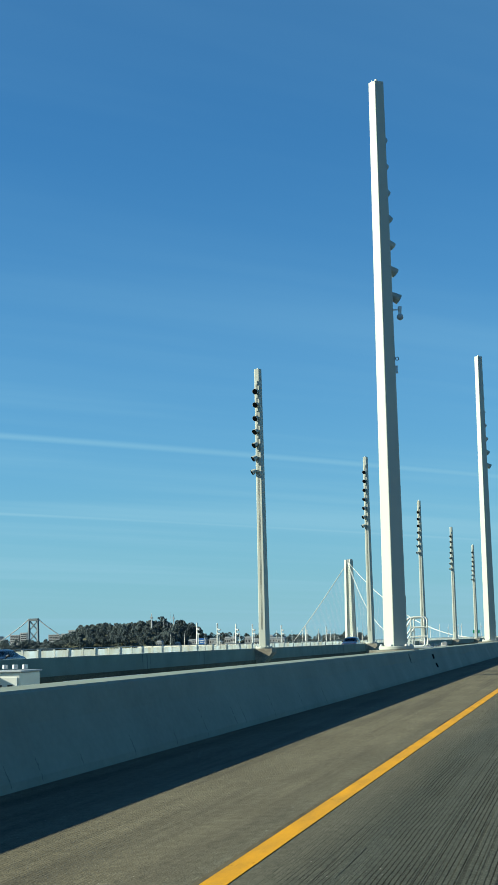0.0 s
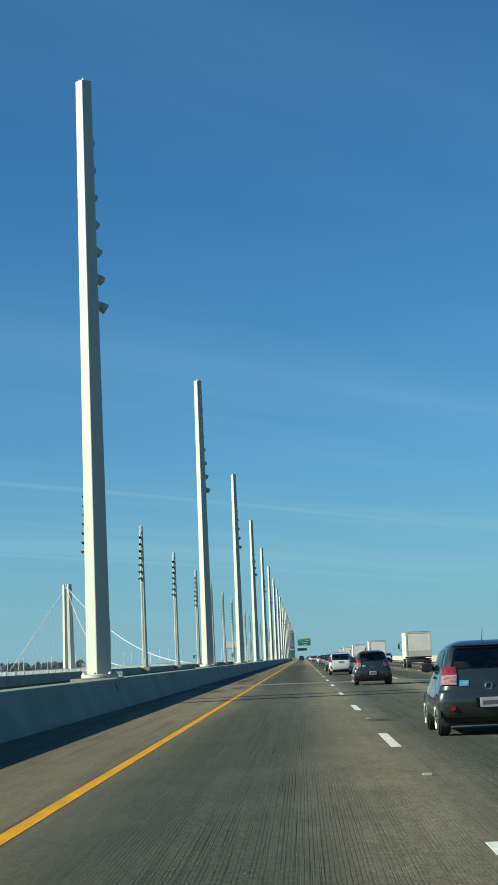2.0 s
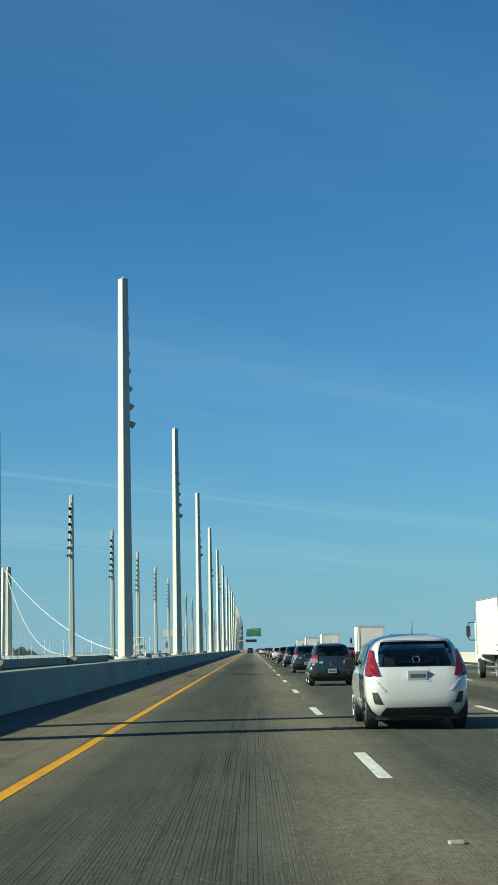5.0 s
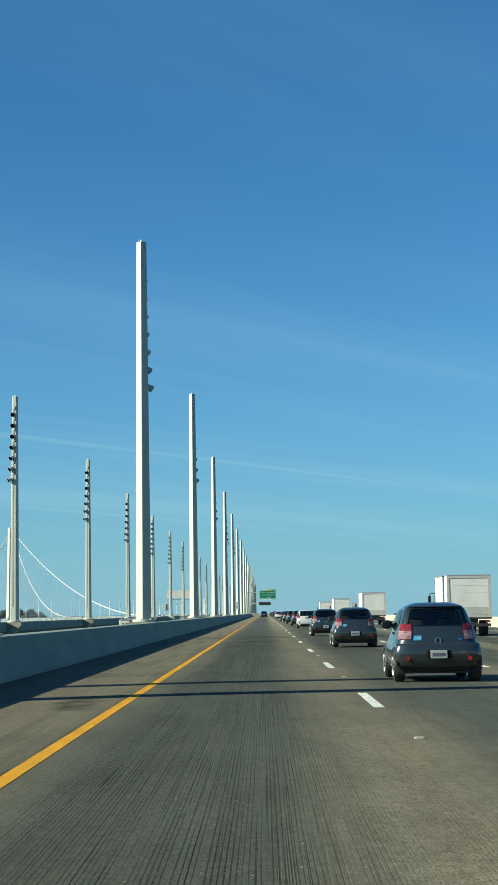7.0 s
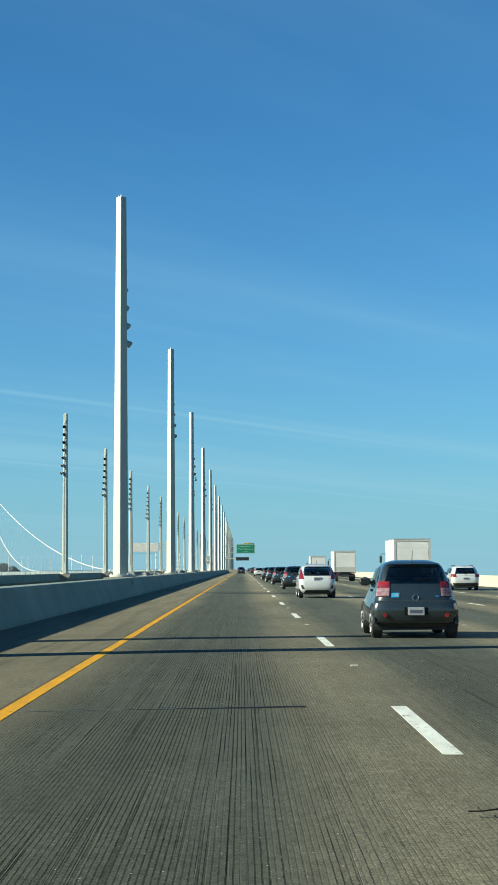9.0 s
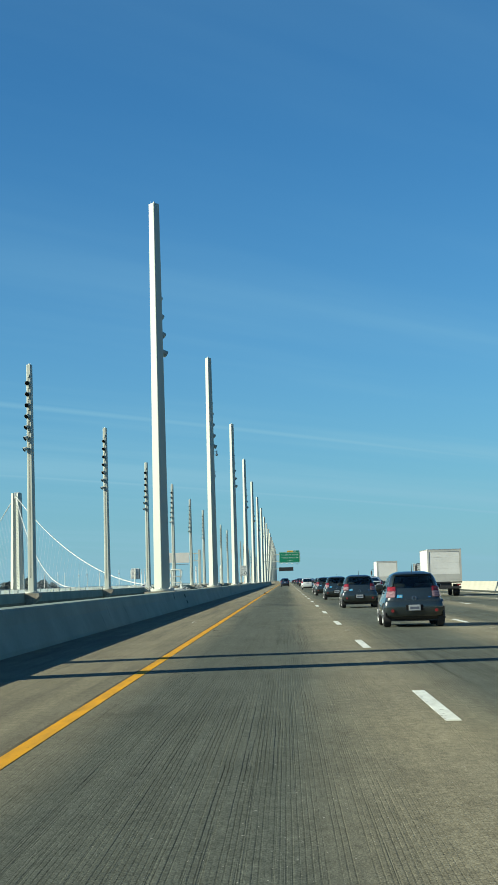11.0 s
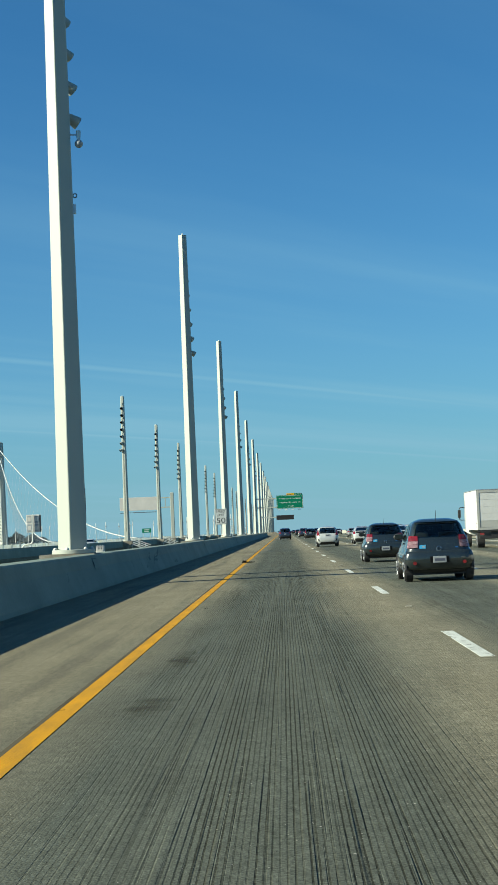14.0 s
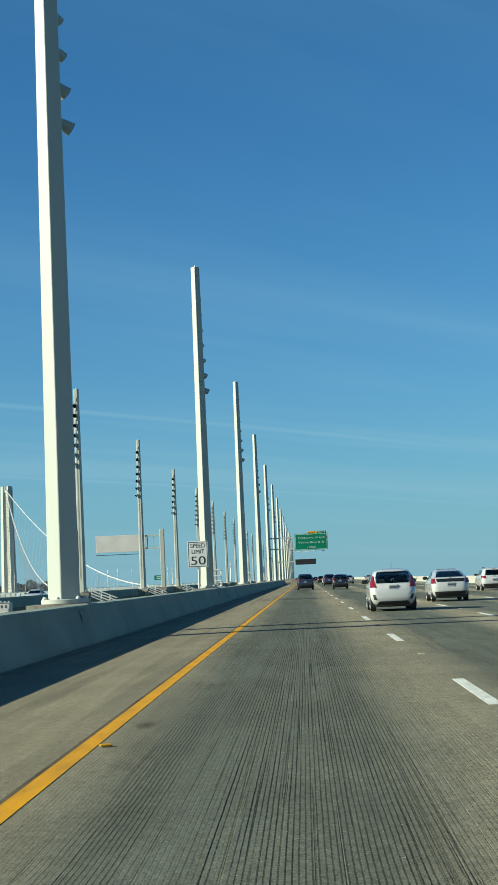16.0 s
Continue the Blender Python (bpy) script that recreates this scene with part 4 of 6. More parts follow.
SHADE_STAIN = soft_edge(mat("tar_smear", (0.036, 0.034, 0.027), 0.9, col2=(0.060, 0.056, 0.042), scale=1.5, stretch=(1, 0.4, 1), amount=0.8, fine=15, bump=0.2, spec=0.1), 2.2)
for i, (x, y, rx, ry) in enumerate(((-1.05, 139.5, 0.6, 7.0), (-0.55, 118.4, 0.45, 3.4), (-0.95, 146.0, 0.35, 3.0), (-1.3, 113.0, 0.5, 4.0), (-0.8, 205.4, 0.40, 1.6),
                                    (0.61, 393.90, 0.20, 1.0), (0.63, 389.73, 0.26, 0.7), (0.18, 440.3, 0.09, 0.35), (0.32, 450.6, 0.10, 0.6), (3.84, 80.70, 0.5, 0.9), (-0.67, 203.96, 0.5, 1.5))):
    blotch("stain", "dark tar stain", x, y, rx, ry, SHADE_STAIN, i)

# scuffs and streaks on the barrier face
rnd = random.Random(4)


def streak(y, z0, z1, w, lean):
    """A rubbed smear up the barrier face, with ragged edges and breaks."""
    bm = bmesh.new()
    n = 11
    a = []
    for i in range(n + 1):
        s = i / n
        z = z0 + (z1 - z0) * s
        ww = w * (0.25 + 0.75 * math.sin(math.pi * (0.12 + 0.8 * s))) * rnd.uniform(0.25, 1.2)
        yy = y + lean * s + rnd.uniform(-0.7, 0.7) * w
        a.append((bm.verts.new((face_x(z) + 0.004, yy - ww, z)), bm.verts.new((face_x(z) + 0.004, yy + ww * rnd.uniform(0.3, 1.2), z))))
    for p, q in zip(a, a[1:]):
        if rnd.random() < 0.85:
            bm.faces.new((p[0], p[1], q[1], q[0]))
    bmesh.ops.delete(bm, geom=[v for v in bm.verts if not v.link_faces], context="VERTS")
    part("streak", bm, STAIN, barrier)


for y in (7.6, 8.4, 9.6, 11.4, 13.2, 14.8, 16.6, 17.2, 19.4, 22.0, 24.5, 27.0, 31.0):
    streak(y, 0.03, rnd.uniform(0.18, 0.42), rnd.uniform(0.012, 0.028), rnd.uniform(-0.05, 0.03))
for k in range(40):
    y = rnd.uniform(60, 560)
    streak(y, rnd.uniform(0.05, 0.3), rnd.uniform(0.45, 0.78), rnd.uniform(0.02, 0.07), rnd.uniform(-0.4, 0.4))
for y, z0, z1, w, lean in ((432.0, 0.44, 0.74, 0.42, 1.0), (432.9, 0.28, 0.62, 0.50, 2.2), (434.4, 0.32, 0.72, 0.42, 1.6), (435.8, 0.50, 0.80, 0.36, 0.8), (429.9, 0.20, 0.30, 0.22, 0.4), (442.6, 0.13, 0.24, 0.55, 1.4), (443.4, 0.12, 0.20, 0.50, 1.2), (453.5, 0.52, 0.66, 0.30, 0.8), (411.5, 0.34, 0.52, 0.10, 0.3)):
    streak(y, z0, z1, w, lean)

# dark runs down the far parapet
for k in range(26):
    y, w, z0 = rnd.uniform(60, 330), rnd.uniform(0.03, 0.10), rnd.uniform(-0.25, 0.3)
    bm = bmesh.new()
    vs = [bm.verts.new((np.interp(z, [-0.30, 0.76], [-19.98, -20.03]) + 0.004, y + s * w * rnd.uniform(0.5, 1.2), z)) for z, s in ((z0, -0.6), (z0, 0.6), (0.4, 0.9), (0.74, 1), (0.74, -1), (0.4, -0.9))]
    bm.faces.new(vs)
    part("streak", bm, STAIN, parapet)

# litter on the deck
rag = thing("rag", "torn black rubber scraps lying across the yellow line", "litter", Matrix.Translation((0.10, 441.3, 0.006)) @ Matrix.Scale(0.31, 4))
rr_ = random.Random(8)
bm = bmesh.new()
bmesh.ops.create_icosphere(bm, subdivisions=3, radius=0.20, matrix=Matrix.Translation((-0.42, 0, 0.06)))
for v in bm.verts:
    k = rr_.uniform(0.6, 1.35)
    v.co = Vector((-0.42 + (v.co.x + 0.42) * k * 1.5, v.co.y * k, max(0.0, v.co.z * k * 1.25)))
part("wad", bm, SCRAP, rag, "crumpled black wad")
for n in range(34):
    # thin shreds, curled up a little at their ends
    u = rr_.uniform(-1.0, 1.0)
    p = Vector((-0.75 + 1.5 * (0.5 + 0.5 * u), rr_.uniform(-0.35, 0.35), 0.0))
    d = Vector((rr_.uniform(0.2, 1.0) * (1 if n % 3 else -1), rr_.uniform(-0.5, 0.5), 0)).normalized()
    side_ = Vector((-d.y, d.x, 0)) * rr_.uniform(0.06, 0.16)
    l, up = rr_.uniform(0.20, 0.55), rr_.uniform(0.01, 0.13)
    bm = bmesh.new()
    rows_ = []
    for i in range(5):
        f = i / 4
        c = p + d * (l * f) + Vector((0, 0, 0.02 + up * math.sin(math.pi * f * rr_.uniform(0.5, 1.0))))
        w = side_ * (1 - 0.75 * f) * rr_.uniform(0.6, 1.2)
        rows_.append([bm.verts.new(c + w + Vector((0, 0, dz))) for dz in (0, 0.03)] + [bm.verts.new(c - w + Vector((0, 0, dz))) for dz in (0.03, 0)])
    for a, b_ in zip(rows_, rows_[1:]):
        for k in range(4):
            bm.faces.new((a[k], a[(k + 1) % 4], b_[(k + 1) % 4], b_[k]))
    bm.faces.new(rows_[0])
    bm.faces.new(list(reversed(rows_[-1])))
    part("shred", bm, SCRAP, rag)
chunk = thing("debris", "small yellow chip of debris on the road", "litter", Matrix.Translation((0.17, 448.9, 0.008)) @ Matrix.Rotation(0.3, 4, "Z"))
part("chip", box(-0.05, 0.05, -0.035, 0.035, 0, 0.018, 0.008), YELLOW, chunk)
for x, y, l in ((0.24, 346.6, 0.20), (3.45, 244.5, 0.22), (0.3, 404.0, 0.06), (1.15, 400.3, 0.04), (0.72, 343.75, 0.07), (0.25, 331.35, 0.14), (0.22, 433.57, 0.14), (-1.29, 442.1, 0.10), (-0.92, 443.6, 0.09)):
    tw = thing("twig", "short dark twig lying on the road", "litter", Matrix.Translation((x, y, 0.012)), group="twigs on the road")
    part("stem", tube([(-l / 2, 0.02, 0), (-l / 6, -0.01, 0.006), (l / 5, 0.015, 0.012), (l / 2, -0.02, 0.004)], 0.0045, 6), SCRAP, tw)
    part("side_shoot", tube([(-l / 6, -0.01, 0.006), (-l / 4, 0.2 * l, 0.012), (-l / 5, 0.4 * l, 0.01)], 0.003, 5), SCRAP, tw)

paper = thing("paper_scrap", "small crumpled white scrap of paper on the shoulder", "litter", Matrix.Translation((-0.86, 340.06, 0.0)) @ Matrix.Rotation(0.5, 4, "Z"))
bm = bmesh.new()
ring = [bm.verts.new((0.07 * math.cos(k * 1.047) * (1 + 0.3 * (k % 2)), 0.05 * math.sin(k * 1.047), 0.006 + 0.012 * (k % 3))) for k in range(6)]
tip = bm.verts.new((0.01, 0.0, 0.025))
for k in range(6):
    bm.faces.new((ring[k], ring[(k + 1) % 6], tip))
part("sheet", bm, LINE, paper)

# ---- distance: suspension tower, cables, far deck, island, city ----
DECK_PTS = [(0, 1440), (-30, 1500), (-75, 1570), (-130, 1650), (-200, 1740), (-283, 1836), (-370, 1930), (-500, 2060), (-640, 2200)]


def ribbon(bm, pts, w, z0, z1):
    ring = []
    for i, (x, y) in enumerate(pts):
        a, b_ = pts[max(i - 1, 0)], pts[min(i + 1, len(pts) - 1)]
        d = Vector((b_[0] - a[0], b_[1] - a[1], 0)).normalized()
        n = Vector((d.y, -d.x, 0)) * w
        c = Vector((x, y, 0))
        ring.append([bm.verts.new(c + s * n + Vector((0, 0, z))) for s, z in ((-1, z0), (1, z0), (1, z1), (-1, z1))])
    for a, b_ in zip(ring, ring[1:]):
        for k in range(4):
            bm.faces.new((a[k], a[(k + 1) % 4], b_[(k + 1) % 4], b_[k]))
    bm.faces.new(ring[0])
    bm.faces.new(list(reversed(ring[-1])))
    return bm


susp = thing("suspension_bridge", "distant white suspension bridge with one tall tower", "bridge", Matrix.Translation((0, 0, 0)))
part("far_deck", ribbon(bmesh.new(), DECK_PTS, 26, -7.5, -2.6), CONCRETE_PALE, susp)
TX, TY, TOP = -278.0, 1836.0, 99.5


def leg(bm, x0, x1, y0, y1):
    """A tapering tower leg of five sides."""
    outline = ((x0, y0 * 0.35 + y1 * 0.65), (x0 * 0.45 + x1 * 0.55, y0), (x1, y0 * 0.75 + y1 * 0.25), (x1, y1), (x0, y1))
    lo = [bm.verts.new((TX + x * 1.15, TY + y * 1.15, -45)) for x, y in outline]
    hi = [bm.verts.new((TX + x * 0.78, TY + y * 0.78, TOP)) for x, y in outline]
    bm.faces.new(lo)
    bm.faces.new(hi)
    for i in range(5):
        bm.faces.new((lo[i], lo[(i + 1) % 5], hi[(i + 1) % 5], hi[i]))
    return bm


for x0, x1, y0, y1 in ((-6.6, -0.9, -3.0, 1.4), (0.2, 6.6, -6.6, -2.6), (-6.6, -1.4, 3.0, 6.6), (1.6, 6.6, 2.0, 6.6)):
    part("tower_leg", leg(bmesh.new(), x0, x1, y0, y1), POLE, susp)
# slanted ribs added across the right leg to imitate diagonal bands of light
for k in range(30):
    z = 2 + 3.2 * k
    q = 1.15 - 0.37 * (z + 45) / (TOP + 45)
    bm = bmesh.new()
    rod(bm, (TX - 0.5 * q, TY - 6.5 * q, z + 1.9), (TX + 7.2 * q, TY - 5.6 * q, z - 1.9), 0.5, n=4)
    part("light_band_rib", bm, POLE, susp)
part("saddle", box(TX - 1.0, TX + 4.6, TY - 4, TY + 4, TOP - 6, TOP + 0.6, 0.4), GREY_STEEL, susp, "grey cable saddle housing")
for end, p in (((-97, 1445), 1.8), ((-162, 1445), 2.2), ((-383, 2010), 1.0)):
    pts = []
    for i in range(41):
        s = i / 40
        pts.append((TX + (end[0] - TX) * s, TY - 3 + (end[1] - TY + 3) * s, (TOP - 3) * (1 - s) ** p - (2.0 * math.sin(math.pi * s) if p == 1.0 else 0)))
    part("main_cable", tube(pts, 0.42, 6), WHITE, susp, "thick white main cable")
    for i in range(2, 40):
        x, y, z = pts[i]
        along = (Vector(pts[i + 1]) - Vector(pts[i - 1])).normalized() * 0.9
        part("cable_band", rod(bmesh.new(), Vector(pts[i]) - along, Vector(pts[i]) + along, 0.60, n=6), GREY_STEEL, susp, "grey cable band")
        if z > 4:
            part("hanger", rod(bmesh.new(), (x, y, z), (x + (18 if p > 2.0 else -10) * (1 - i / 40), y, 0.5), 0.06, n=4), GREY_STEEL, susp)

far_pole_small = thing("street_lamp", "thin white lamp post on the distant deck", "lamp post", group="lamp posts on the distant deck")
part("post", rod(bmesh.new(), (0, 0, 0), (0, 0, 17.5), 0.32, 0.22, 6), WHITE, far_pole_small)
part("lamp", box(-0.7, 0.7, -0.3, 0.3, 13.5, 14.5, 0.1), GREY_STEEL, far_pole_small)
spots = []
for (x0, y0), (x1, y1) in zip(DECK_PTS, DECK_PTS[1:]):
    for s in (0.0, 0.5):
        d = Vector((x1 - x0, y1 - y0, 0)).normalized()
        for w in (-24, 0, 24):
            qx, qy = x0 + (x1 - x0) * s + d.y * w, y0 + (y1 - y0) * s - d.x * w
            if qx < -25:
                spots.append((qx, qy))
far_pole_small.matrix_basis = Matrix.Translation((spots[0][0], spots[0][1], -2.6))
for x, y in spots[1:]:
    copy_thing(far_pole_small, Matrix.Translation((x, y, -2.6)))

# the wooded island
rnd = random.Random(11)


def mound(x, y):
    """Height of the island's ground."""
    h = 0.0
    for cx, cy, rx, ry, hh in ((-860, 2650, 80, 200, 68), (-780, 2650, 75, 200, 70), (-715, 2650, 45, 200, 62), (-640, 2680, 70, 200, 50), (-1060, 2850, 160, 260, 43), (-560, 2700, 70, 180, 47), (-480, 2740, 90, 160, 44), (-410, 2720, 45, 160, 47)):
        h = max(h, hh * math.exp(-((x - cx) / rx) ** 4 - ((y - cy) / ry) ** 2))
    return -46 + h


island = tagged(new("island"), "low wooded island across the water", "island", kind="structure")
bm = bmesh.new()
NX, NY = 60, 24
grid = [[bm.verts.new((-1450 + 1200 * i / NX, 2350 + 800 * j / NY, mound(-1450 + 1200 * i / NX, 2350 + 800 * j / NY))) for i in range(NX + 1)] for j in range(NY + 1)]
for j in range(NY):
    for i in range(NX):
        bm.faces.new((grid[j][i], grid[j][i + 1], grid[j + 1][i + 1], grid[j + 1][i]))
part("ground", bm, EARTH, island, smooth=True)


def clump_mesh(seed):
    """One tree: trunk and a crown of many small leaf clumps."""
    r = random.Random(seed)
    verts, faces = [], []
    for i in range(90):
        a, u = r.uniform(0, 6.28), r.random()
        z = 5 + 13 * u
        rad = (2.0 + 5.0 * math.sin(math.pi * min(1, u * 1.05)) ** 0.7) * math.sqrt(r.random())
        c = Vector((rad * math.cos(a), rad * math.sin(a), z))
        s = r.uniform(0.8, 1.7)
        q = Euler((r.uniform(0, 3), r.uniform(0, 3), r.uniform(0, 3))).to_matrix()
        b0 = len(verts)
        for v in ((1, 0, 0), (-1, 0, 0), (0, 1, 0), (0, -1, 0), (0, 0, 0.8), (0, 0, -0.8)):
            verts.append(c + q @ Vector(v) * s * r.uniform(0.7, 1.3))
        for f in ((0, 2, 4), (2, 1, 4), (1, 3, 4), (3, 0, 4), (2, 0, 5), (1, 2, 5), (3, 1, 5), (0, 3, 5)):
            faces.append([b0 + k for k in f])
    b0 = len(verts)
    for z, w in ((-2, 0.7), (8, 0.4)):
        for k in range(5):
            verts.append(Vector((w * math.cos(k * 1.2566), w * math.sin(k * 1.2566), z)))
    for k in range(5):
        faces.append([b0 + k, b0 + (k + 1) % 5, b0 + 5 + (k + 1) % 5, b0 + 5 + k])
    return verts, faces


kinds = [clump_mesh(s) for s in range(5)]
verts, faces = [], []
for n in range(1900):
    x, y = rnd.uniform(-1280, -365), rnd.uniform(2500, 2800)
    g_ = mound(x, y)
    if g_ < -41 or (x > -690 and rnd.random() < (0.75 if x < -520 else 0.3)):
        continue
    vv, ff = kinds[n % 5]
    k, tw = rnd.uniform(0.7, 1.15) * (0.75 if x > -690 else 1.0), rnd.uniform(0, 6.28)
    if -745 < x < -690 and rnd.random() < 0.12:
        k *= 1.5
    b0 = len(verts)
    co, si = math.cos(tw) * k, math.sin(tw) * k
    verts += [(x + v.x * co - v.y * si, y + v.x * si + v.y * co, g_ + v.z * k) for v in vv]
    faces += [[b0 + i for i in f] for f in ff]
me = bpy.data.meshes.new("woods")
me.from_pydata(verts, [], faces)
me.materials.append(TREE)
tagged(new("woods", me), "distant woods covering the island, haze mixed into their blue-green", "trees", kind="stuff")

# masts and low houses on the island
for x, y, z0, z1, r in ((-757, 2600, 20, 55, 2.2), (-716, 2600, 10, 53, 1.6), (-728, 2600, 10, 42, 0.5), (-735, 2600, 10, 45, 0.5), (-722, 2600, 10, 56, 0.4)):
    th = thing("radio_mast", "thin grey lattice radio mast on the island", "mast", Matrix.Translation((x, y, 0)), group="island masts")
    part("mast", rod(bmesh.new(), (0, 0, z0), (0, 0, z1), r, r * 0.3, 6), GREY_STEEL, th)
    part("antenna", box(-r, r, -r, r, z1 - 9, z1 - 6), GREY_STEEL, th)
for i in range(14):
    x, y = -700 + 16 * i + rnd.uniform(-5, 5), 2480 + rnd.uniform(-30, 60)
    h, w = rnd.uniform(7, 13), rnd.uniform(9, 16)
    z = -6 + rnd.uniform(-2, 5)
    th = thing("house", "small pale house on the island slope", "house", Matrix.Translation((x, y, z)), group="island houses")
    part("wall", box(-w / 2, w / 2, -6, 6, -30, h), FAR_WALL, th)
    part("roof", prism([(-w / 2 - 0.6, h), (w / 2 + 0.6, h), (w / 2 - 2, h + 2.4), (-w / 2 + 2, h + 2.4)], -6.5, 6.5), GREY_STEEL, th, "grey roof")
    for k in range(3):
        part("window", box(-w / 2 + w * (k + 0.5) / 3 - 1.0, -w / 2 + w * (k + 0.5) / 3 + 1.0, -6.15, -5.95, h * 0.35, h * 0.7), DARK, th, "dark window")

OLD_STEEL = mat("weathered_tower_steel", (0.12, 0.145, 0.16), 0.7, scale=0.05, fine=0.3, bump=0)
# old suspension tower and the city behind
old = thing("suspension_tower", "distant grey steel suspension tower with crossed bracing", "bridge tower", Matrix.Translation((-1627, 4300, 0)))
for x in (-14, 14):
    part("tower_leg", rod(bmesh.new(), (x * 1.15, 0, -45), (x, 0, 85), 4.4, 3.6, 4), OLD_STEEL, old)
for z0, z1 in ((16, 48), (48, 80)):
    for s in (-1, 1):
        part("brace", rod(bmesh.new(), (-14 * s, 0, z0), (14 * s, 0, z1), 2.0, n=4), OLD_STEEL, old)
part("crossbeam", box(-15, 15, -3, 3, 77, 85), OLD_STEEL, old)
for s in (-1, 1):
    part("main_cable", tube([(s * 14 + s * 110 * i / 12, 0, 85 - 77 * (i / 12) ** 0.85) for i in range(13)], 1.6, 5), FAR_WALL, old)
for i, (x, w, h) in enumerate(((-1790, 26, 22), (-1730, 30, 26), (-1700, 22, 32), (-1530, 44, 36), (-1560, 30, 26), (-1840, 50, 20), (-1600, 36, 24), (-1480, 40, 18))):
    th = thing("city_building", "far hazy grey city block beyond the water", "building", Matrix.Translation((x, 4420, -45)), group="city blocks")
    part("wall", box(-w / 2, w / 2, -15, 15, 0, 57 + h), FAR_WALL, th)
    for k in range(4):
        part("window_band", box(-w / 2 + 2, w / 2 - 2, -15.6, -15.1, 57 + h * (0.2 + 0.2 * k), 57 + h * (0.28 + 0.2 * k)), DARK, th, "dark window band")

crane = thing("dock_crane", "far thin grey lattice crane mast", "crane", Matrix.Translation((316, 2010, 0)))
bm = bmesh.new()
for x in (-2.2, 2.2):
    rod(bm, (x * 1.3, 0, -45), (x * 0.5, 0, 21), 0.35, n=4)
part("mast", bm, GREY_STEEL, crane)
bm = bmesh.new()
for k in range(16):
    z = -40 + 3.8 * k
    rod(bm, (-2.4 * (1 if k % 2 else -1), 0, z), (2.4 * (1 if k % 2 else -1), 0, z + 3.8), 0.22, n=4)
part("lattice", bm, GREY_STEEL, crane)
# ---- vehicles ----
GLASS = mat("dark_window_glass", (0.012, 0.017, 0.019), 0.08, scale=3, fine=10, bump=0, spec=0.4)


def window_glass():
    """Tinted see-through car glass with a clear reflection."""
    m = bpy.data.materials.new("tinted_car_glass")
    m.use_nodes = True
    nt = m.node_tree
    nt.nodes.remove(nt.nodes["Principled BSDF"])
    tr, gl, fr, mx = (nt.nodes.new(k) for k in ("ShaderNodeBsdfTransparent", "ShaderNodeBsdfGlossy", "ShaderNodeFresnel", "ShaderNodeMixShader"))
    tr.inputs["Color"].default_value = (0.84, 0.90, 0.88, 1)
    gl.inputs["Roughness"].default_value = 0.03
    fr.inputs["IOR"].default_value = 1.45
    nt.links.new(fr.outputs[0], mx.inputs[0])
    nt.links.new(tr.outputs[0], mx.inputs[1])
    nt.links.new(gl.outputs[0], mx.inputs[2])
    nt.links.new(mx.outputs[0], nt.nodes["Material Output"].inputs[0])
    return m


WINDOW = window_glass()
RED_LENS = mat("red_lamp_lens", (0.22, 0.014, 0.018), 0.12, col2=(0.07, 0.006, 0.009), scale=9, fine=30, bump=0, coat=0.5)
CLEAR_LENS = mat("clear_lamp_lens", (0.30, 0.20, 0.21), 0.12, col2=(0.09, 0.035, 0.04), scale=10, stretch=(1, 1, 3), fine=40, bump=0, coat=0.5)
RIM = mat("alloy_rim", (0.14, 0.148, 0.155), 0.45, metal=0.6, scale=8, fine=30, bump=0)
TRIM = mat("black_trim", (0.02, 0.02, 0.021), 0.55, scale=8, fine=40, bump=0.05)
PLATE_INK = mat("plate_ink", (0.06, 0.07, 0.10), 0.5, scale=10, fine=40, bump=0)
PLATE = mat("plate_white", (0.264, 0.282, 0.299), 0.4, scale=10, fine=40, bump=0)
CHROME = mat("chrome", (0.7, 0.71, 0.72), 0.12, metal=1.0, scale=5, fine=20, bump=0)
STICKER = mat("blue_sticker", (0.044, 0.264, 0.484), 0.4, scale=20, fine=60, bump=0)


def paint(name, col):
    return mat(name, col, 0.26, metal=0.1, col2=tuple(c * 0.9 for c in col), scale=1.2, fine=5, bump=0, coat=0.9)


CHARCOAL = paint("charcoal_car_paint", (0.017, 0.024, 0.026))
PEARL = paint("white_car_paint", (0.466, 0.484, 0.475))
NAVY = paint("navy_car_paint", (0.018, 0.028, 0.055))
CAR_RED = paint("red_car_paint", (0.22, 0.012, 0.016))
SILVER = paint("silver_car_paint", (0.299, 0.308, 0.317))
CAR_BLACK = paint("black_car_paint", (0.014, 0.015, 0.017))
TRUCK_WHITE = mat("white_truck_panel", (0.546, 0.546, 0.528), 0.45, col2=(0.458, 0.458, 0.440), scale=1.0, fine=8, bump=0.03)
TRUCK_DOOR = mat("grey_truck_door", (0.370, 0.370, 0.343), 0.5, col2=(0.299, 0.299, 0.282), scale=1.0, fine=6, bump=0.03)


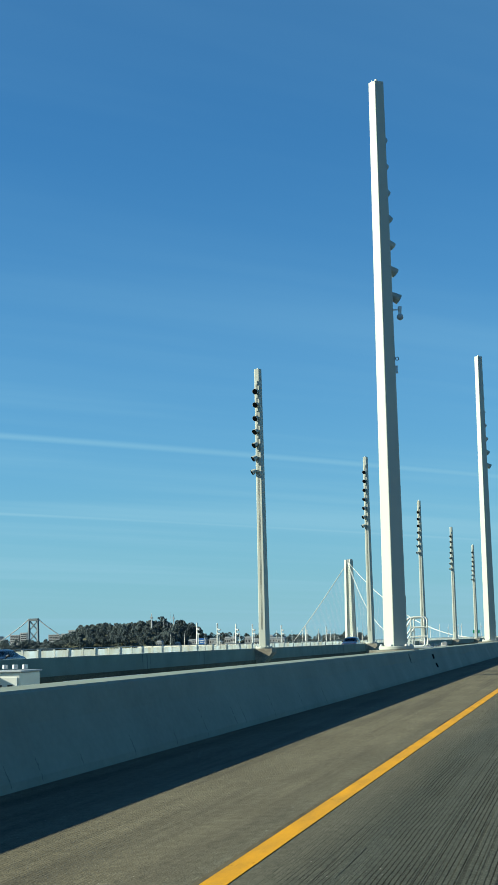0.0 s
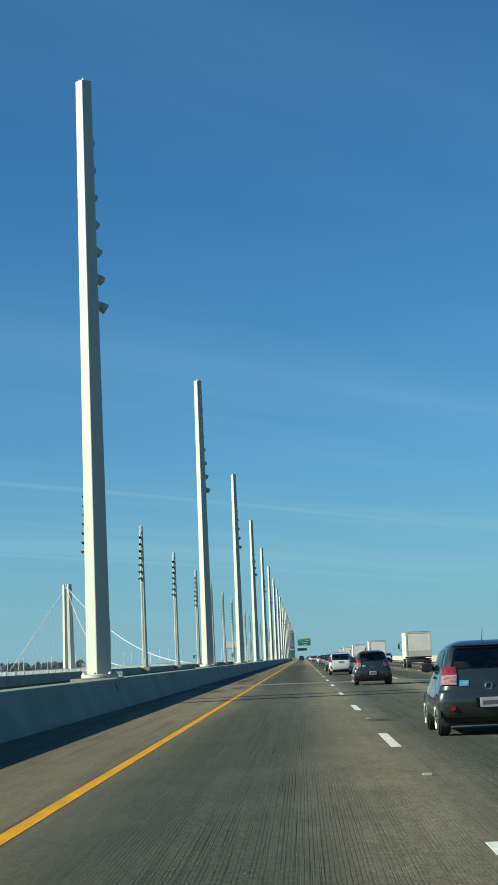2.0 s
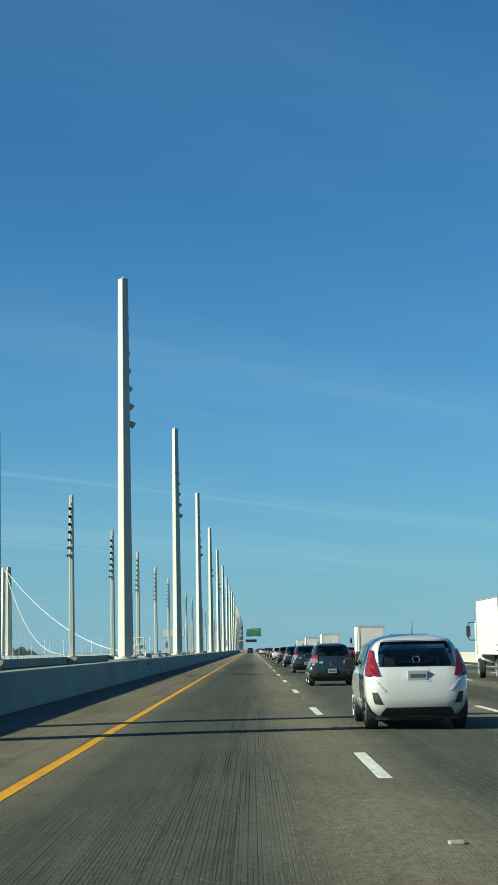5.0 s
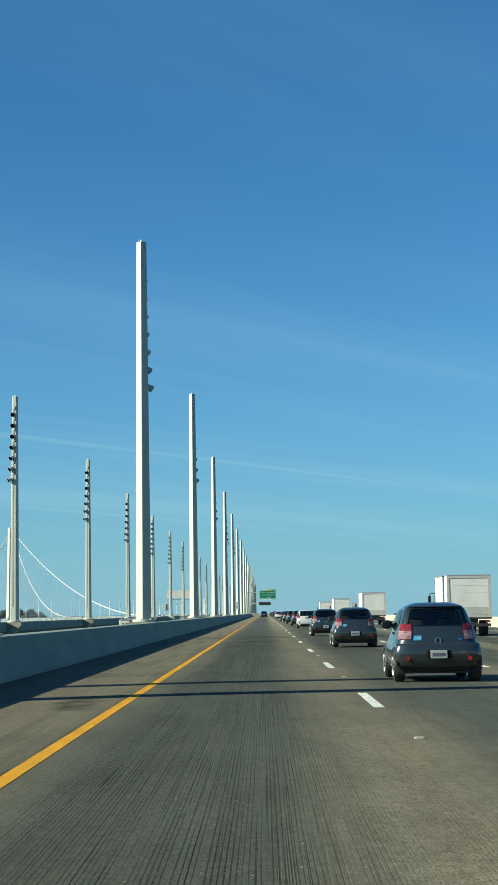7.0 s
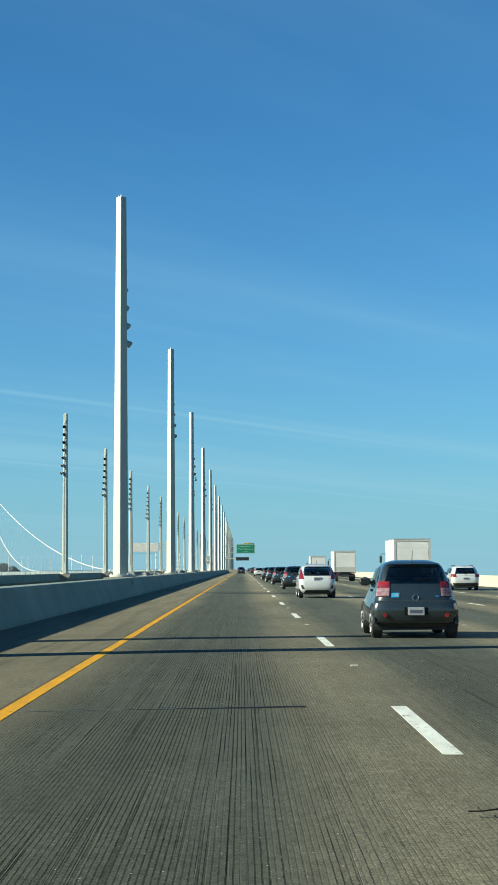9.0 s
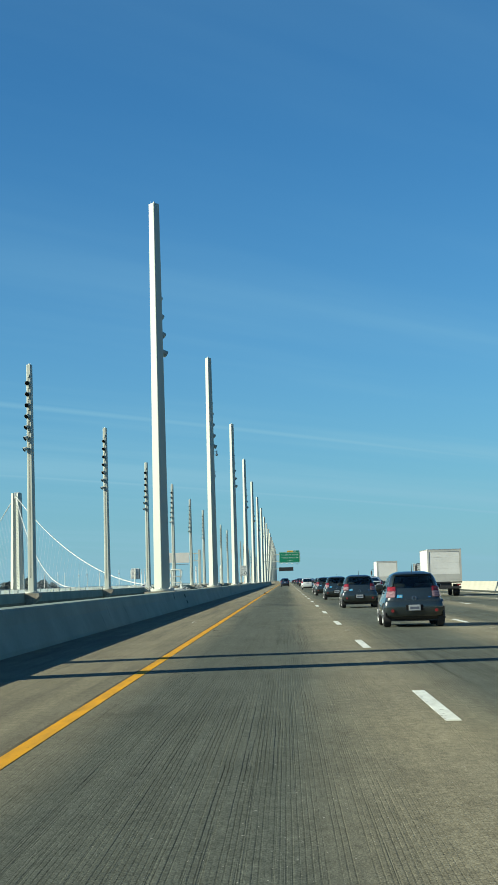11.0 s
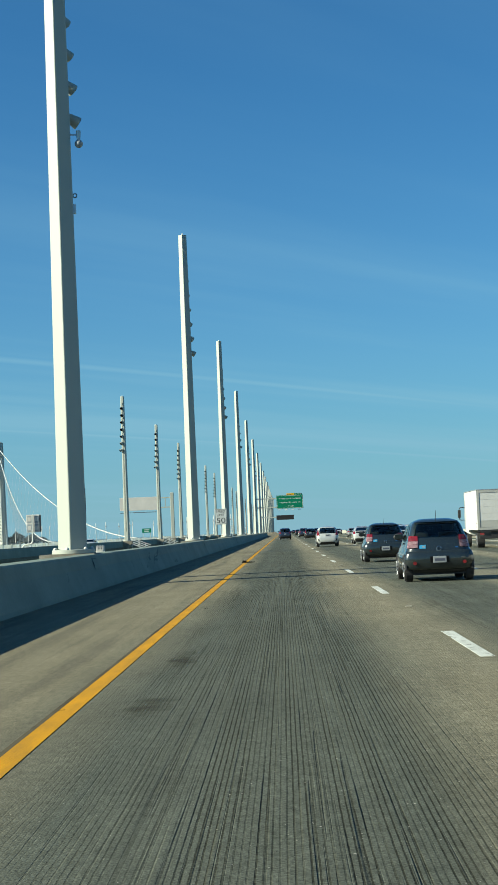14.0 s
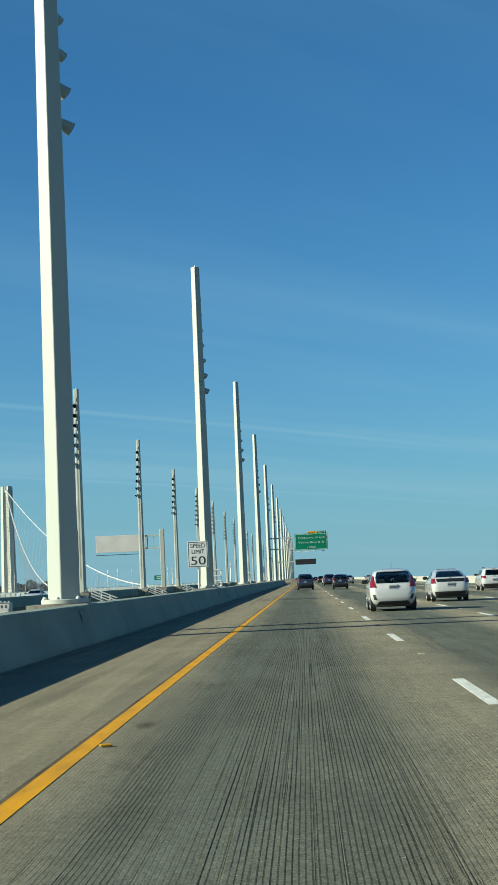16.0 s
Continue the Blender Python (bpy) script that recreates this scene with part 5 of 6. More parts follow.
class Shell:
    """A car body stacked from rounded outlines: rows of height, half-width, rear end and front end. The rear is at y = 0."""

    def __init__(self, rows, corner=0.26, bow=0.05):
        rows = np.array(rows)
        z = np.linspace(rows[0, 0], rows[-1, 0], 34)
        self.z = z
        cols = []
        for c in (1, 2, 3):
            v = np.interp(z, rows[:, 0], rows[:, c])
            for _ in range(2):
                v[1:-1] = (v[:-2] + 2 * v[1:-1] + v[2:]) / 4
            cols.append(v)
        self.w, self.r, self.f = cols
        self.corner, self.bow = corner, bow

    def half(self, z):
        return float(np.interp(z, self.z, self.w))

    def rear(self, f, z, front=False):
        c = min(1.0, max(0.0, (abs(f) - 0.70) / 0.30))
        d = self.bow * f * f + self.corner * (1 - math.sqrt(max(0.0, 1 - c * c * 0.98)))
        return float(np.interp(z, self.z, self.f)) - d * 1.5 if front else float(np.interp(z, self.z, self.r)) + d

    def side(self, y, z):
        a, b = self.rear(1, z), self.rear(1, z, True)
        u = min(1.0, max(-1.0, 2 * (y - a) / max(b - a, 0.01) - 1))
        return self.half(z) * (0.96 + 0.04 * (1 - u * u))

    def body(self, rear=(), side=(), front=(), inset=0.0):
        """The shell with its window openings cut out; inset gives the lining inside it."""
        bm = bmesh.new()
        rings = []
        fr = [math.sin(math.pi / 2 * k / 8) for k in range(-8, 9)]
        ns = 24

        def across(quad, f, z):
            (z0, a0, b0), (z1, a1, b1) = quad
            t = (z - z0) / (z1 - z0)
            return 0.0 <= t <= 1.0 and a0 + (a1 - a0) * t <= f <= b0 + (b1 - b0) * t

        def along(quad, y, z):
            turns = [(x1 - x0) * (z - z0) - (z1 - z0) * (y - x0) for (x0, z0), (x1, z1) in zip(quad, quad[1:] + quad[:1])]
            return min(turns) >= 0

        for z in self.z:
            w = self.half(z)
            a, b = self.rear(1, z), self.rear(1, z, True)
            ys = [a + (b - a) * k / ns for k in range(1, ns)]
            pts = [(0.96 * w * f, self.rear(f, z), "rear", f) for f in fr]
            pts += [(self.side(y, z), y, "side", y) for y in ys]
            pts += [(0.96 * w * f, self.rear(f, z, True), "front", f) for f in reversed(fr)]
            pts += [(-self.side(y, z), y, "side", y) for y in reversed(ys)]
            k = 1 - inset / max(w, 0.2)
            mid = (a + b) / 2
            ring = [bm.verts.new((x * k, mid + (y - mid) * (1 - inset / max(b - a, 0.5)), z - inset * 0.4)) for x, y, _, _ in pts]
            rings.append((z, ring, pts))
        n = len(rings[0][1])
        for (z0, a, pa), (z1, b, pb) in zip(rings, rings[1:]):
            for k in range(n):
                q = (k + 1) % n
                corners = [(pa[k], z0), (pa[q], z0), (pb[q], z1), (pb[k], z1)]
                kinds = {p[2] for p, _ in corners}
                if kinds == {"rear"} and any(all(across(w, p[3], z) for p, z in corners) for w in rear):
                    continue
                if kinds == {"front"} and any(all(across(w, p[3], z) for p, z in corners) for w in front):
                    continue
                if kinds == {"side"} and any(all(along(list(w), p[3], z) for p, z in corners) for w in side):
                    continue
                bm.faces.new((a[k], a[q], b[q], b[k]))
        bm.faces.new(list(reversed(rings[0][1])))
        bm.faces.new(rings[-1][1])
        return bm

    def rear_patch(self, lo, hi, off=0.006, nx=12, nz=6):
        """A panel on the rear: lo and hi are (z, from, to) in parts of the half-width."""
        return self.patch([[(lo[1] + (lo[2] - lo[1]) * i / nx, lo[0], hi[1] + (hi[2] - hi[1]) * i / nx, hi[0]) for i in range(nx + 1)]], off, nx, nz)

    def patch(self, spec, off, nx, nz):
        bm = bmesh.new()
        grid = []
        for j in range(nz + 1):
            t = j / nz
            row = []
            for f0, z0, f1, z1 in spec[0]:
                f, z = f0 + (f1 - f0) * t, z0 + (z1 - z0) * t
                out = off * (1.0 if abs(f) < 0.9 else 1.4)
                row.append(bm.verts.new((0.96 * self.half(z) * f * (1 + (out / 0.8 if abs(f) > 0.85 else 0)), self.rear(f, z) - out, z)))
            grid.append(row)
        for a, b in zip(grid, grid[1:]):
            for k in range(nx):
                bm.faces.new((a[k], a[k + 1], b[k + 1], b[k]))
        return self.thicken(bm, Vector((0, 0.03, 0)))

    def front_patch(self, lo, hi, off=0.006, nx=10, nz=5):
        bm = bmesh.new()
        grid = []
        for j in range(nz + 1):
            t = j / nz
            z = lo[0] + (hi[0] - lo[0]) * t
            row = []
            for i in range(nx + 1):
                u = i / nx
                f = (1 - t) * (lo[1] + (lo[2] - lo[1]) * u) + t * (hi[1] + (hi[2] - hi[1]) * u)
                row.append(bm.verts.new((0.96 * self.half(z) * f, self.rear(f, z, True) + off, z)))
            grid.append(row)
        for a, b in zip(grid, grid[1:]):
            for k in range(nx):
                bm.faces.new((a[k], a[k + 1], b[k + 1], b[k]))
        return self.thicken(bm, Vector((0, -0.03, 0)))

    def thicken(self, bm, d):
        r = bmesh.ops.extrude_face_region(bm, geom=list(bm.faces))
        bmesh.ops.translate(bm, vec=d, verts=[g_ for g_ in r["geom"] if isinstance(g_, bmesh.types.BMVert)])
        return bm

    def side_patch(self, s, quad, off=0.006, n=6):
        """A panel on one side: quad of four (y, z), low rear, low front, high front, high rear."""
        (y0, z0), (y1, z1), (y2, z2), (y3, z3) = quad
        bm = bmesh.new()
        grid = []
        for j in range(n + 1):
            v = j / n
            row = []
            for i in range(n + 1):
                u = i / n
                y = (1 - v) * (y0 + (y1 - y0) * u) + v * (y3 + (y2 - y3) * u)
                z = (1 - v) * (z0 + (z1 - z0) * u) + v * (z3 + (z2 - z3) * u)
                row.append(bm.verts.new((s * (self.side(y, z) + off), y, z)))
            grid.append(row)
        for a, b in zip(grid, grid[1:]):
            for k in range(n):
                bm.faces.new((a[k], a[k + 1], b[k + 1], b[k]))
        return self.thicken(bm, Vector((-s * 0.03, 0, 0)))


def wheel(parent, x, y, r, w, s):
    bm = bmesh.new()
    rod(bm, (x - s * w, y, r), (x, y, r), r, n=28)
    bmesh.ops.bevel(bm, geom=[e for e in bm.edges if abs(e.verts[0].co.x - e.verts[1].co.x) < 1e-4], offset=0.025, segments=2, affect="EDGES")
    tyre = part("wheel", bm, RUBBER, parent, "black tyre")
    bm = bmesh.new()
    rod(bm, (x - s * 0.02, y, r), (x + s * 0.004, y, r), r * 0.66, r * 0.62, 24)
    rim = part("rim", bm, TRIM, tyre)
    bm = bmesh.new()
    for k in range(6):
        a = k * math.pi / 3 + 0.3
        rod(bm, (x + s * 0.006, y, r), (x + s * 0.006, y + r * 0.6 * math.cos(a), r + r * 0.6 * math.sin(a)), 0.028, 0.034, 6)
    rod(bm, (x, y, r), (x + s * 0.014, y, r), 0.06, n=12)
    part("spokes", bm, RIM, tyre, "alloy spokes")
    ring = [(x + s * 0.003, y + r * 0.64 * math.cos(2 * math.pi * k / 24), r + r * 0.64 * math.sin(2 * math.pi * k / 24)) for k in range(25)]
    part("rim_edge", tube(ring, 0.016, 5), RIM, tyre, "alloy rim edge")
    return tyre


def car(name, label, m, rows, colour, wheels, rear_glass, lights, plate_z, side_glass, bumper, proud=0.0, group="", clear=(), extra=None, r=0.30, corner=0.26, bow=0.05, spoiler=None, wiper=True, antenna=None):
    th = thing(name, label, "car", m, group=group)
    sh = Shell(rows, corner, bow)
    zl, zt = side_glass[0][0][1] + 0.03, side_glass[0][3][1] - 0.01
    screen = ((zl, -0.86, 0.86), (zt, -0.84, 0.84))
    part("body", sh.body(rear_glass, side_glass, (screen,)), colour, th, smooth=True)
    part("lining", sh.body(rear_glass, side_glass, (screen,), 0.035), TRIM, th, "black cabin lining", smooth=True)
    for s in (-1, 1):
        sy = side_glass[0][0][0] + 0.25
        bm = bmesh.new()
        block(bm, s * 0.36 - 0.24, s * 0.36 + 0.24, sy, sy + 0.14, 0.45, zl + 0.12, 0.05)
        block(bm, s * 0.36 - 0.13, s * 0.36 + 0.13, sy + 0.01, sy + 0.11, zl + 0.15, zl + 0.33, 0.04)
        part("seat", bm, TRIM, th, "black front seat")
    for lo, hi in rear_glass:
        part("rear_window", sh.rear_patch(lo, hi, 0.007), WINDOW, th, "tinted rear window")
    for s in (-1, 1):
        for q in side_glass:
            part("side_window", sh.side_patch(s, q, 0.006), WINDOW, th, "tinted side window")
        for lo, hi in lights:
            a = (lo[0], s * lo[1], s * lo[2])
            b = (hi[0], s * hi[1], s * hi[2])
            part("tail_light", sh.rear_patch(a, b, 0.02, 6, 5), RED_LENS, th, "red tail light")
        for lo, hi in clear:
            part("reversing_light", sh.rear_patch((lo[0], s * lo[1], s * lo[2]), (hi[0], s * hi[1], s * hi[2]), 0.02, 6, 5), CLEAR_LENS, th, "clear lamp lens")
    part("windscreen", sh.front_patch(*screen, 0.012), WINDOW, th, "tinted windscreen")
    for s in (-1, 1):
        part("headlight", sh.front_patch((zl - 0.42, s * 0.58, s * 0.9), (zl - 0.28, s * 0.6, s * 0.92), 0.012, 5, 3), CLEAR_LENS, th, "clear headlight")
    part("grille", sh.front_patch((0.40, -0.55, 0.55), (0.58, -0.5, 0.5), 0.01), TRIM, th)
    lo, hi = bumper
    part("bumper", sh.rear_patch(lo, hi, 0.012, 16, 4), TRIM, th, "black lower bumper")
    # plate: a pale panel with a plain bar
    y = sh.rear(0, plate_z) - proud
    plate = part("number_plate", box(-0.155, 0.155, y - 0.035, y + 0.02, plate_z - 0.075, plate_z + 0.075, 0.004), PLATE, th, "white number plate")
    bm = bmesh.new()
    block(bm, -0.12, 0.12, y - 0.039, y - 0.036, plate_z - 0.035, plate_z + 0.025)
    part("plate_bar", bm, PLATE_INK, plate)
    part("plate_recess", sh.rear_patch((plate_z - 0.10, -0.26, 0.26), (plate_z + 0.11, -0.24, 0.24), 0.004), colour, th)
    for s in (-1, 1):
        for wy in wheels:
            x = s * (sh.side(wy, r + 0.12) + 0.004)
            wheel(th, x, wy, r, 0.19, s)
            rr = r + 0.055
            part("wheel_arch", tube([(x - s * 0.02, wy + rr * math.cos(math.pi * k / 12), r + rr * math.sin(math.pi * k / 12)) for k in range(13)], 0.034, 6), TRIM, th)
        my = side_glass[0][1][0] - 0.12
        mz = side_glass[0][0][1] + 0.06
        bm = bmesh.new()
        bmesh.ops.create_uvsphere(bm, u_segments=14, v_segments=8, radius=1.0, matrix=Matrix.Translation((s * (sh.side(my, mz) + 0.13), my, mz)) @ Matrix.Diagonal((0.125, 0.09, 0.085, 1)))
        mirror = part("mirror", bm, TRIM, th, smooth=True)
        part("mirror_glass", box(s * (sh.side(my, mz) + 0.13) - 0.09, s * (sh.side(my, mz) + 0.13) + 0.09, my - 0.093, my - 0.08, mz - 0.055, mz + 0.055, 0.004), GLASS, mirror, "mirror glass")
        part("mirror_arm", rod(bmesh.new(), (s * (sh.side(my, mz) - 0.02), my, mz - 0.03), (s * (sh.side(my, mz) + 0.08), my, mz - 0.02), 0.03, n=8), TRIM, mirror)
        hy, hz = (side_glass[0][0][0] + 0.15), side_glass[0][0][1] - 0.10
        part("door_handle", sh.side_patch(s, ((hy, hz - 0.02), (hy + 0.2, hz - 0.02), (hy + 0.2, hz + 0.02), (hy, hz + 0.02)), 0.03, 2), colour, th)
    part("shut_line", sh.rear_patch((plate_z + 0.195, -0.86, 0.86), (plate_z + 0.202, -0.86, 0.86), 0.004), TRIM, th)
    part("floor_pan", box(-sh.half(0.3) * 0.86, sh.half(0.3) * 0.86, 0.25, sh.f[4] - 0.3, 0.16, sh.z[0] + 0.02), TRIM, th)
    if wiper:
        lo, hi = rear_glass[0]
        zz = lo[0] + 0.035
        bm = bmesh.new()
        rod(bm, (0.02, sh.rear(0, zz) - 0.02, zz - 0.03), (0.30, sh.rear(0.35, zz + 0.05) - 0.025, zz + 0.07), 0.008, n=6)
        part("wiper", bm, BLACK_AND_SHADE, th)
    if antenna:
        ay, az, l = antenna
        part("antenna", rod(bmesh.new(), (0, ay, az), (0.01, ay - 0.06, az + l), 0.009, 0.004, 6), TRIM, th)
    ey, ez = sh.rear(0, plate_z + 0.25), plate_z + 0.25
    part("badge", tube([(0.055 * math.cos(a * 0.5236), sh.rear(0, ez) - 0.012, ez + 0.055 * math.sin(a * 0.5236)) for a in range(13)], 0.008, 5), CHROME, th, "plain round badge")
    if extra:
        extra(th, sh)
    return th


# dark compact hatchback
def compact_extra(th, sh):
    bumper = part("rear_bumper", sh.rear_patch((0.285, -0.975, 0.975), (0.715, -0.955, 0.955), 0.036, 20, 8), CHARCOAL, th, "deep painted rear bumper", smooth=True)
    recess = sh.rear(0, 0.515)
    part("plate_niche", box(-0.225, 0.225, recess - 0.044, recess - 0.02, 0.45, 0.59, 0.015), BLACK_AND_SHADE, bumper, "black plate recess")
    for s in (-1, 1):
        x, y, z = s * 0.58, sh.rear(0.70, 0.44), 0.44
        part("reflector", rod(bmesh.new(), (x, y - 0.062, z), (x, y - 0.03, z), 0.042, n=16), RED_LENS, bumper, "round red reflector")
    part("sticker", sh.rear_patch((0.775, -0.62, -0.42), (0.86, -0.62, -0.42), 0.010, 3, 2), STICKER, th, "blue sticker")
    part("sticker_mark", sh.rear_patch((0.80, -0.53, -0.44), (0.838, -0.53, -0.44), 0.014, 2, 2), PLATE, th)
    part("model_mark", sh.rear_patch((0.775, 0.52, 0.62), (0.805, 0.52, 0.62), 0.010, 2, 1), CHROME, th, "small chrome mark")
    part("roof_spoiler", sh.rear_patch((1.395, -0.92, 0.92), (1.43, -0.88, 0.88), 0.045, 12, 2), CHARCOAL, th)


COMPACT = [(0.20, 0.72, 0.22, 2.85), (0.28, 0.80, 0.12, 2.95), (0.42, 0.825, 0.06, 3.0), (0.55, 0.825, 0.05, 3.0), (0.66, 0.805, 0.07, 2.97), (0.74, 0.775, 0.10, 2.85),
           (0.84, 0.748, 0.12, 2.65), (0.96, 0.715, 0.14, 2.45), (1.06, 0.690, 0.17, 2.25), (1.20, 0.650, 0.24, 2.05), (1.32, 0.605, 0.31, 1.85), (1.41, 0.555, 0.37, 1.7), (1.455, 0.49, 0.48, 1.5), (1.475, 0.36, 0.70, 1.3)]


def compact(m):
    return car("hatchback", "charcoal compact hatchback with red and clear tail lights", m, COMPACT, CHARCOAL, (0.47, 2.45), [((1.035, -0.86, 0.86), (1.385, -0.93, 0.93))],
               [((0.955, 0.70, 0.985), (1.075, 0.73, 0.99))], 0.515,
               [((0.98, 1.0), (2.10, 0.98), (1.80, 1.31), (0.98, 1.35)), ((0.52, 1.06), (0.90, 1.01), (0.90, 1.35), (0.66, 1.33))],
               ((0.21, -0.92, 0.92), (0.275, -0.94, 0.94)), proud=0.025, group="charcoal hatchbacks", clear=[((0.795, 0.68, 0.975), (0.952, 0.70, 0.985))], extra=compact_extra, r=0.285, corner=0.17, antenna=(0.62, 1.46, 0.2))


def white_extra(th, sh):
    for s in (-1, 1):
        part("vent", sh.rear_patch((0.42, s * 0.72, s * 0.86), (0.60, s * 0.80, s * 0.88), 0.01, 4, 3), TRIM, th, "black corner vent")
        part("crease", sh.rear_patch((0.62, s * 0.62, s * 0.66), (0.82, s * 0.84, s * 0.88), 0.012, 3, 3), PEARL, th)


HATCH = [(0.20, 0.68, 0.20, 3.8), (0.30, 0.78, 0.06, 3.93), (0.46, 0.84, 0.0, 4.0), (0.66, 0.855, 0.0, 3.98), (0.82, 0.855, 0.03, 3.7), (0.94, 0.845, 0.09, 3.2),
         (1.08, 0.80, 0.17, 2.9), (1.26, 0.735, 0.29, 2.55), (1.40, 0.675, 0.42, 2.2), (1.48, 0.59, 0.55, 1.95), (1.515, 0.45, 0.75, 1.7), (1.525, 0.30, 0.95, 1.5)]


def white_hatch(m, colour=None, label="white five-door hatchback with tall red tail lights", group="white hatchbacks"):
    return car("hatchback", label, m, HATCH, colour or PEARL, (0.62, 3.15), [((1.00, -0.77, 0.77), (1.42, -0.90, 0.90))],
               [((0.86, 0.72, 0.97), (1.05, 0.82, 0.985)), ((1.051, 0.83, 0.985), (1.27, 0.93, 0.99))], 0.86,
               [((1.75, 1.0), (2.75, 0.98), (2.35, 1.36), (1.75, 1.40)), ((0.75, 1.04), (1.68, 1.0), (1.68, 1.40), (0.85, 1.36))],
               ((0.21, -0.90, 0.90), (0.36, -0.66, 0.66)), group=group, extra=white_extra, antenna=(0.7, 1.51, 0.2))


def lift_extra(th, sh):
    part("rear_panel", sh.rear_patch((0.90, -0.72, 0.72), (1.03, -0.80, 0.80), 0.016, 12, 3), GLASS, th, "dark lower rear glass")
    part("spoiler", sh.rear_patch((1.04, -0.84, 0.84), (1.075, -0.84, 0.84), 0.03, 12, 2), PEARL, th)
    part("fin_antenna", box(-0.02, 0.02, 1.9, 2.1, 1.46, 1.52, 0.008), PEARL, th)


LIFT = [(0.20, 0.70, 0.22, 4.3), (0.32, 0.80, 0.08, 4.45), (0.48, 0.86, 0.0, 4.5), (0.70, 0.88, 0.0, 4.45), (0.86, 0.875, 0.03, 4.1), (0.98, 0.86, 0.08, 3.7), (1.06, 0.82, 0.14, 3.4),
        (1.16, 0.76, 0.50, 3.1), (1.28, 0.70, 0.85, 2.8), (1.39, 0.63, 1.25, 2.5), (1.45, 0.54, 1.6, 2.3), (1.475, 0.38, 1.8, 2.15)]


def liftback(m, colour=None, label="white liftback with a sloping tail and black bumper", group="white liftbacks"):
    return car("liftback", label, m, LIFT, colour or PEARL, (0.85, 3.55), [((1.10, -0.84, 0.84), (1.38, -0.82, 0.82))],
               [((0.84, 0.80, 1.0), (1.06, 0.86, 1.0))], 0.78,
               [((2.0, 1.02), (3.1, 1.0), (2.6, 1.33), (2.0, 1.37)), ((1.1, 1.06), (1.92, 1.02), (1.92, 1.37), (1.45, 1.32))],
               ((0.21, -0.92, 0.92), (0.46, -0.86, 0.86)), group=group, extra=lift_extra, wiper=False)


SUV = [(0.26, 0.74, 0.20, 4.35), (0.36, 0.84, 0.06, 4.45), (0.55, 0.90, 0.0, 4.5), (0.80, 0.91, 0.0, 4.45), (0.98, 0.905, 0.04, 4.1), (1.10, 0.88, 0.09, 3.5), (1.24, 0.83, 0.15, 3.2),
       (1.42, 0.765, 0.26, 2.9), (1.56, 0.70, 0.38, 2.6), (1.64, 0.62, 0.52, 2.3), (1.675, 0.48, 0.75, 2.0), (1.685, 0.34, 0.95, 1.8)]


def roof_rails(th, sh):
    for s in (-1, 1):
        part("roof_rail", tube(rounded([(s * 0.57, 0.75, 1.62), (s * 0.57, 0.85, 1.69), (s * 0.57, 2.0, 1.69), (s * 0.57, 2.2, 1.63)], 0.1), 0.022), TRIM, th, "black roof rail")
    part("high_brake_light", sh.rear_patch((1.56, -0.2, 0.2), (1.585, -0.2, 0.2), 0.012, 4, 2), RED_LENS, th)


def suv(m, colour, label, group):
    return car("suv", label, m, SUV, colour, (0.85, 3.45), [((1.12, -0.80, 0.80), (1.52, -0.78, 0.78))],
               [((0.90, 0.66, 1.0), (1.10, 0.72, 1.0))], 0.80,
               [((1.95, 1.12), (3.05, 1.10), (2.6, 1.50), (1.95, 1.54)), ((0.7, 1.16), (1.87, 1.12), (1.87, 1.54), (0.85, 1.50))],
               ((0.27, -0.92, 0.92), (0.50, -0.90, 0.90)), group=group, extra=roof_rails, r=0.345)


SEDAN = [(0.20, 0.70, 0.22, 4.4), (0.32, 0.80, 0.08, 4.55), (0.50, 0.87, 0.0, 4.6), (0.72, 0.885, 0.0, 4.5), (0.88, 0.88, 0.03, 4.2), (0.98, 0.85, 0.12, 3.8), (1.03, 0.80, 0.70, 3.5),
         (1.16, 0.72, 0.95, 3.2), (1.30, 0.65, 1.25, 2.9), (1.39, 0.56, 1.55, 2.6), (1.43, 0.42, 1.8, 2.4)]


def sedan(m, colour, label, group):
    return car("sedan", label, m, SEDAN, colour, (0.95, 3.65), [((1.05, -0.82, 0.82), (1.35, -0.80, 0.80))],
               [((0.74, 0.62, 1.0), (0.92, 0.66, 1.0))], 0.80,
               [((2.1, 1.0), (3.3, 0.98), (2.75, 1.30), (2.1, 1.34)), ((1.15, 1.04), (2.02, 1.0), (2.02, 1.34), (1.5, 1.30))],
               ((0.21, -0.92, 0.92), (0.34, -0.88, 0.88)), group=group, wiper=False)


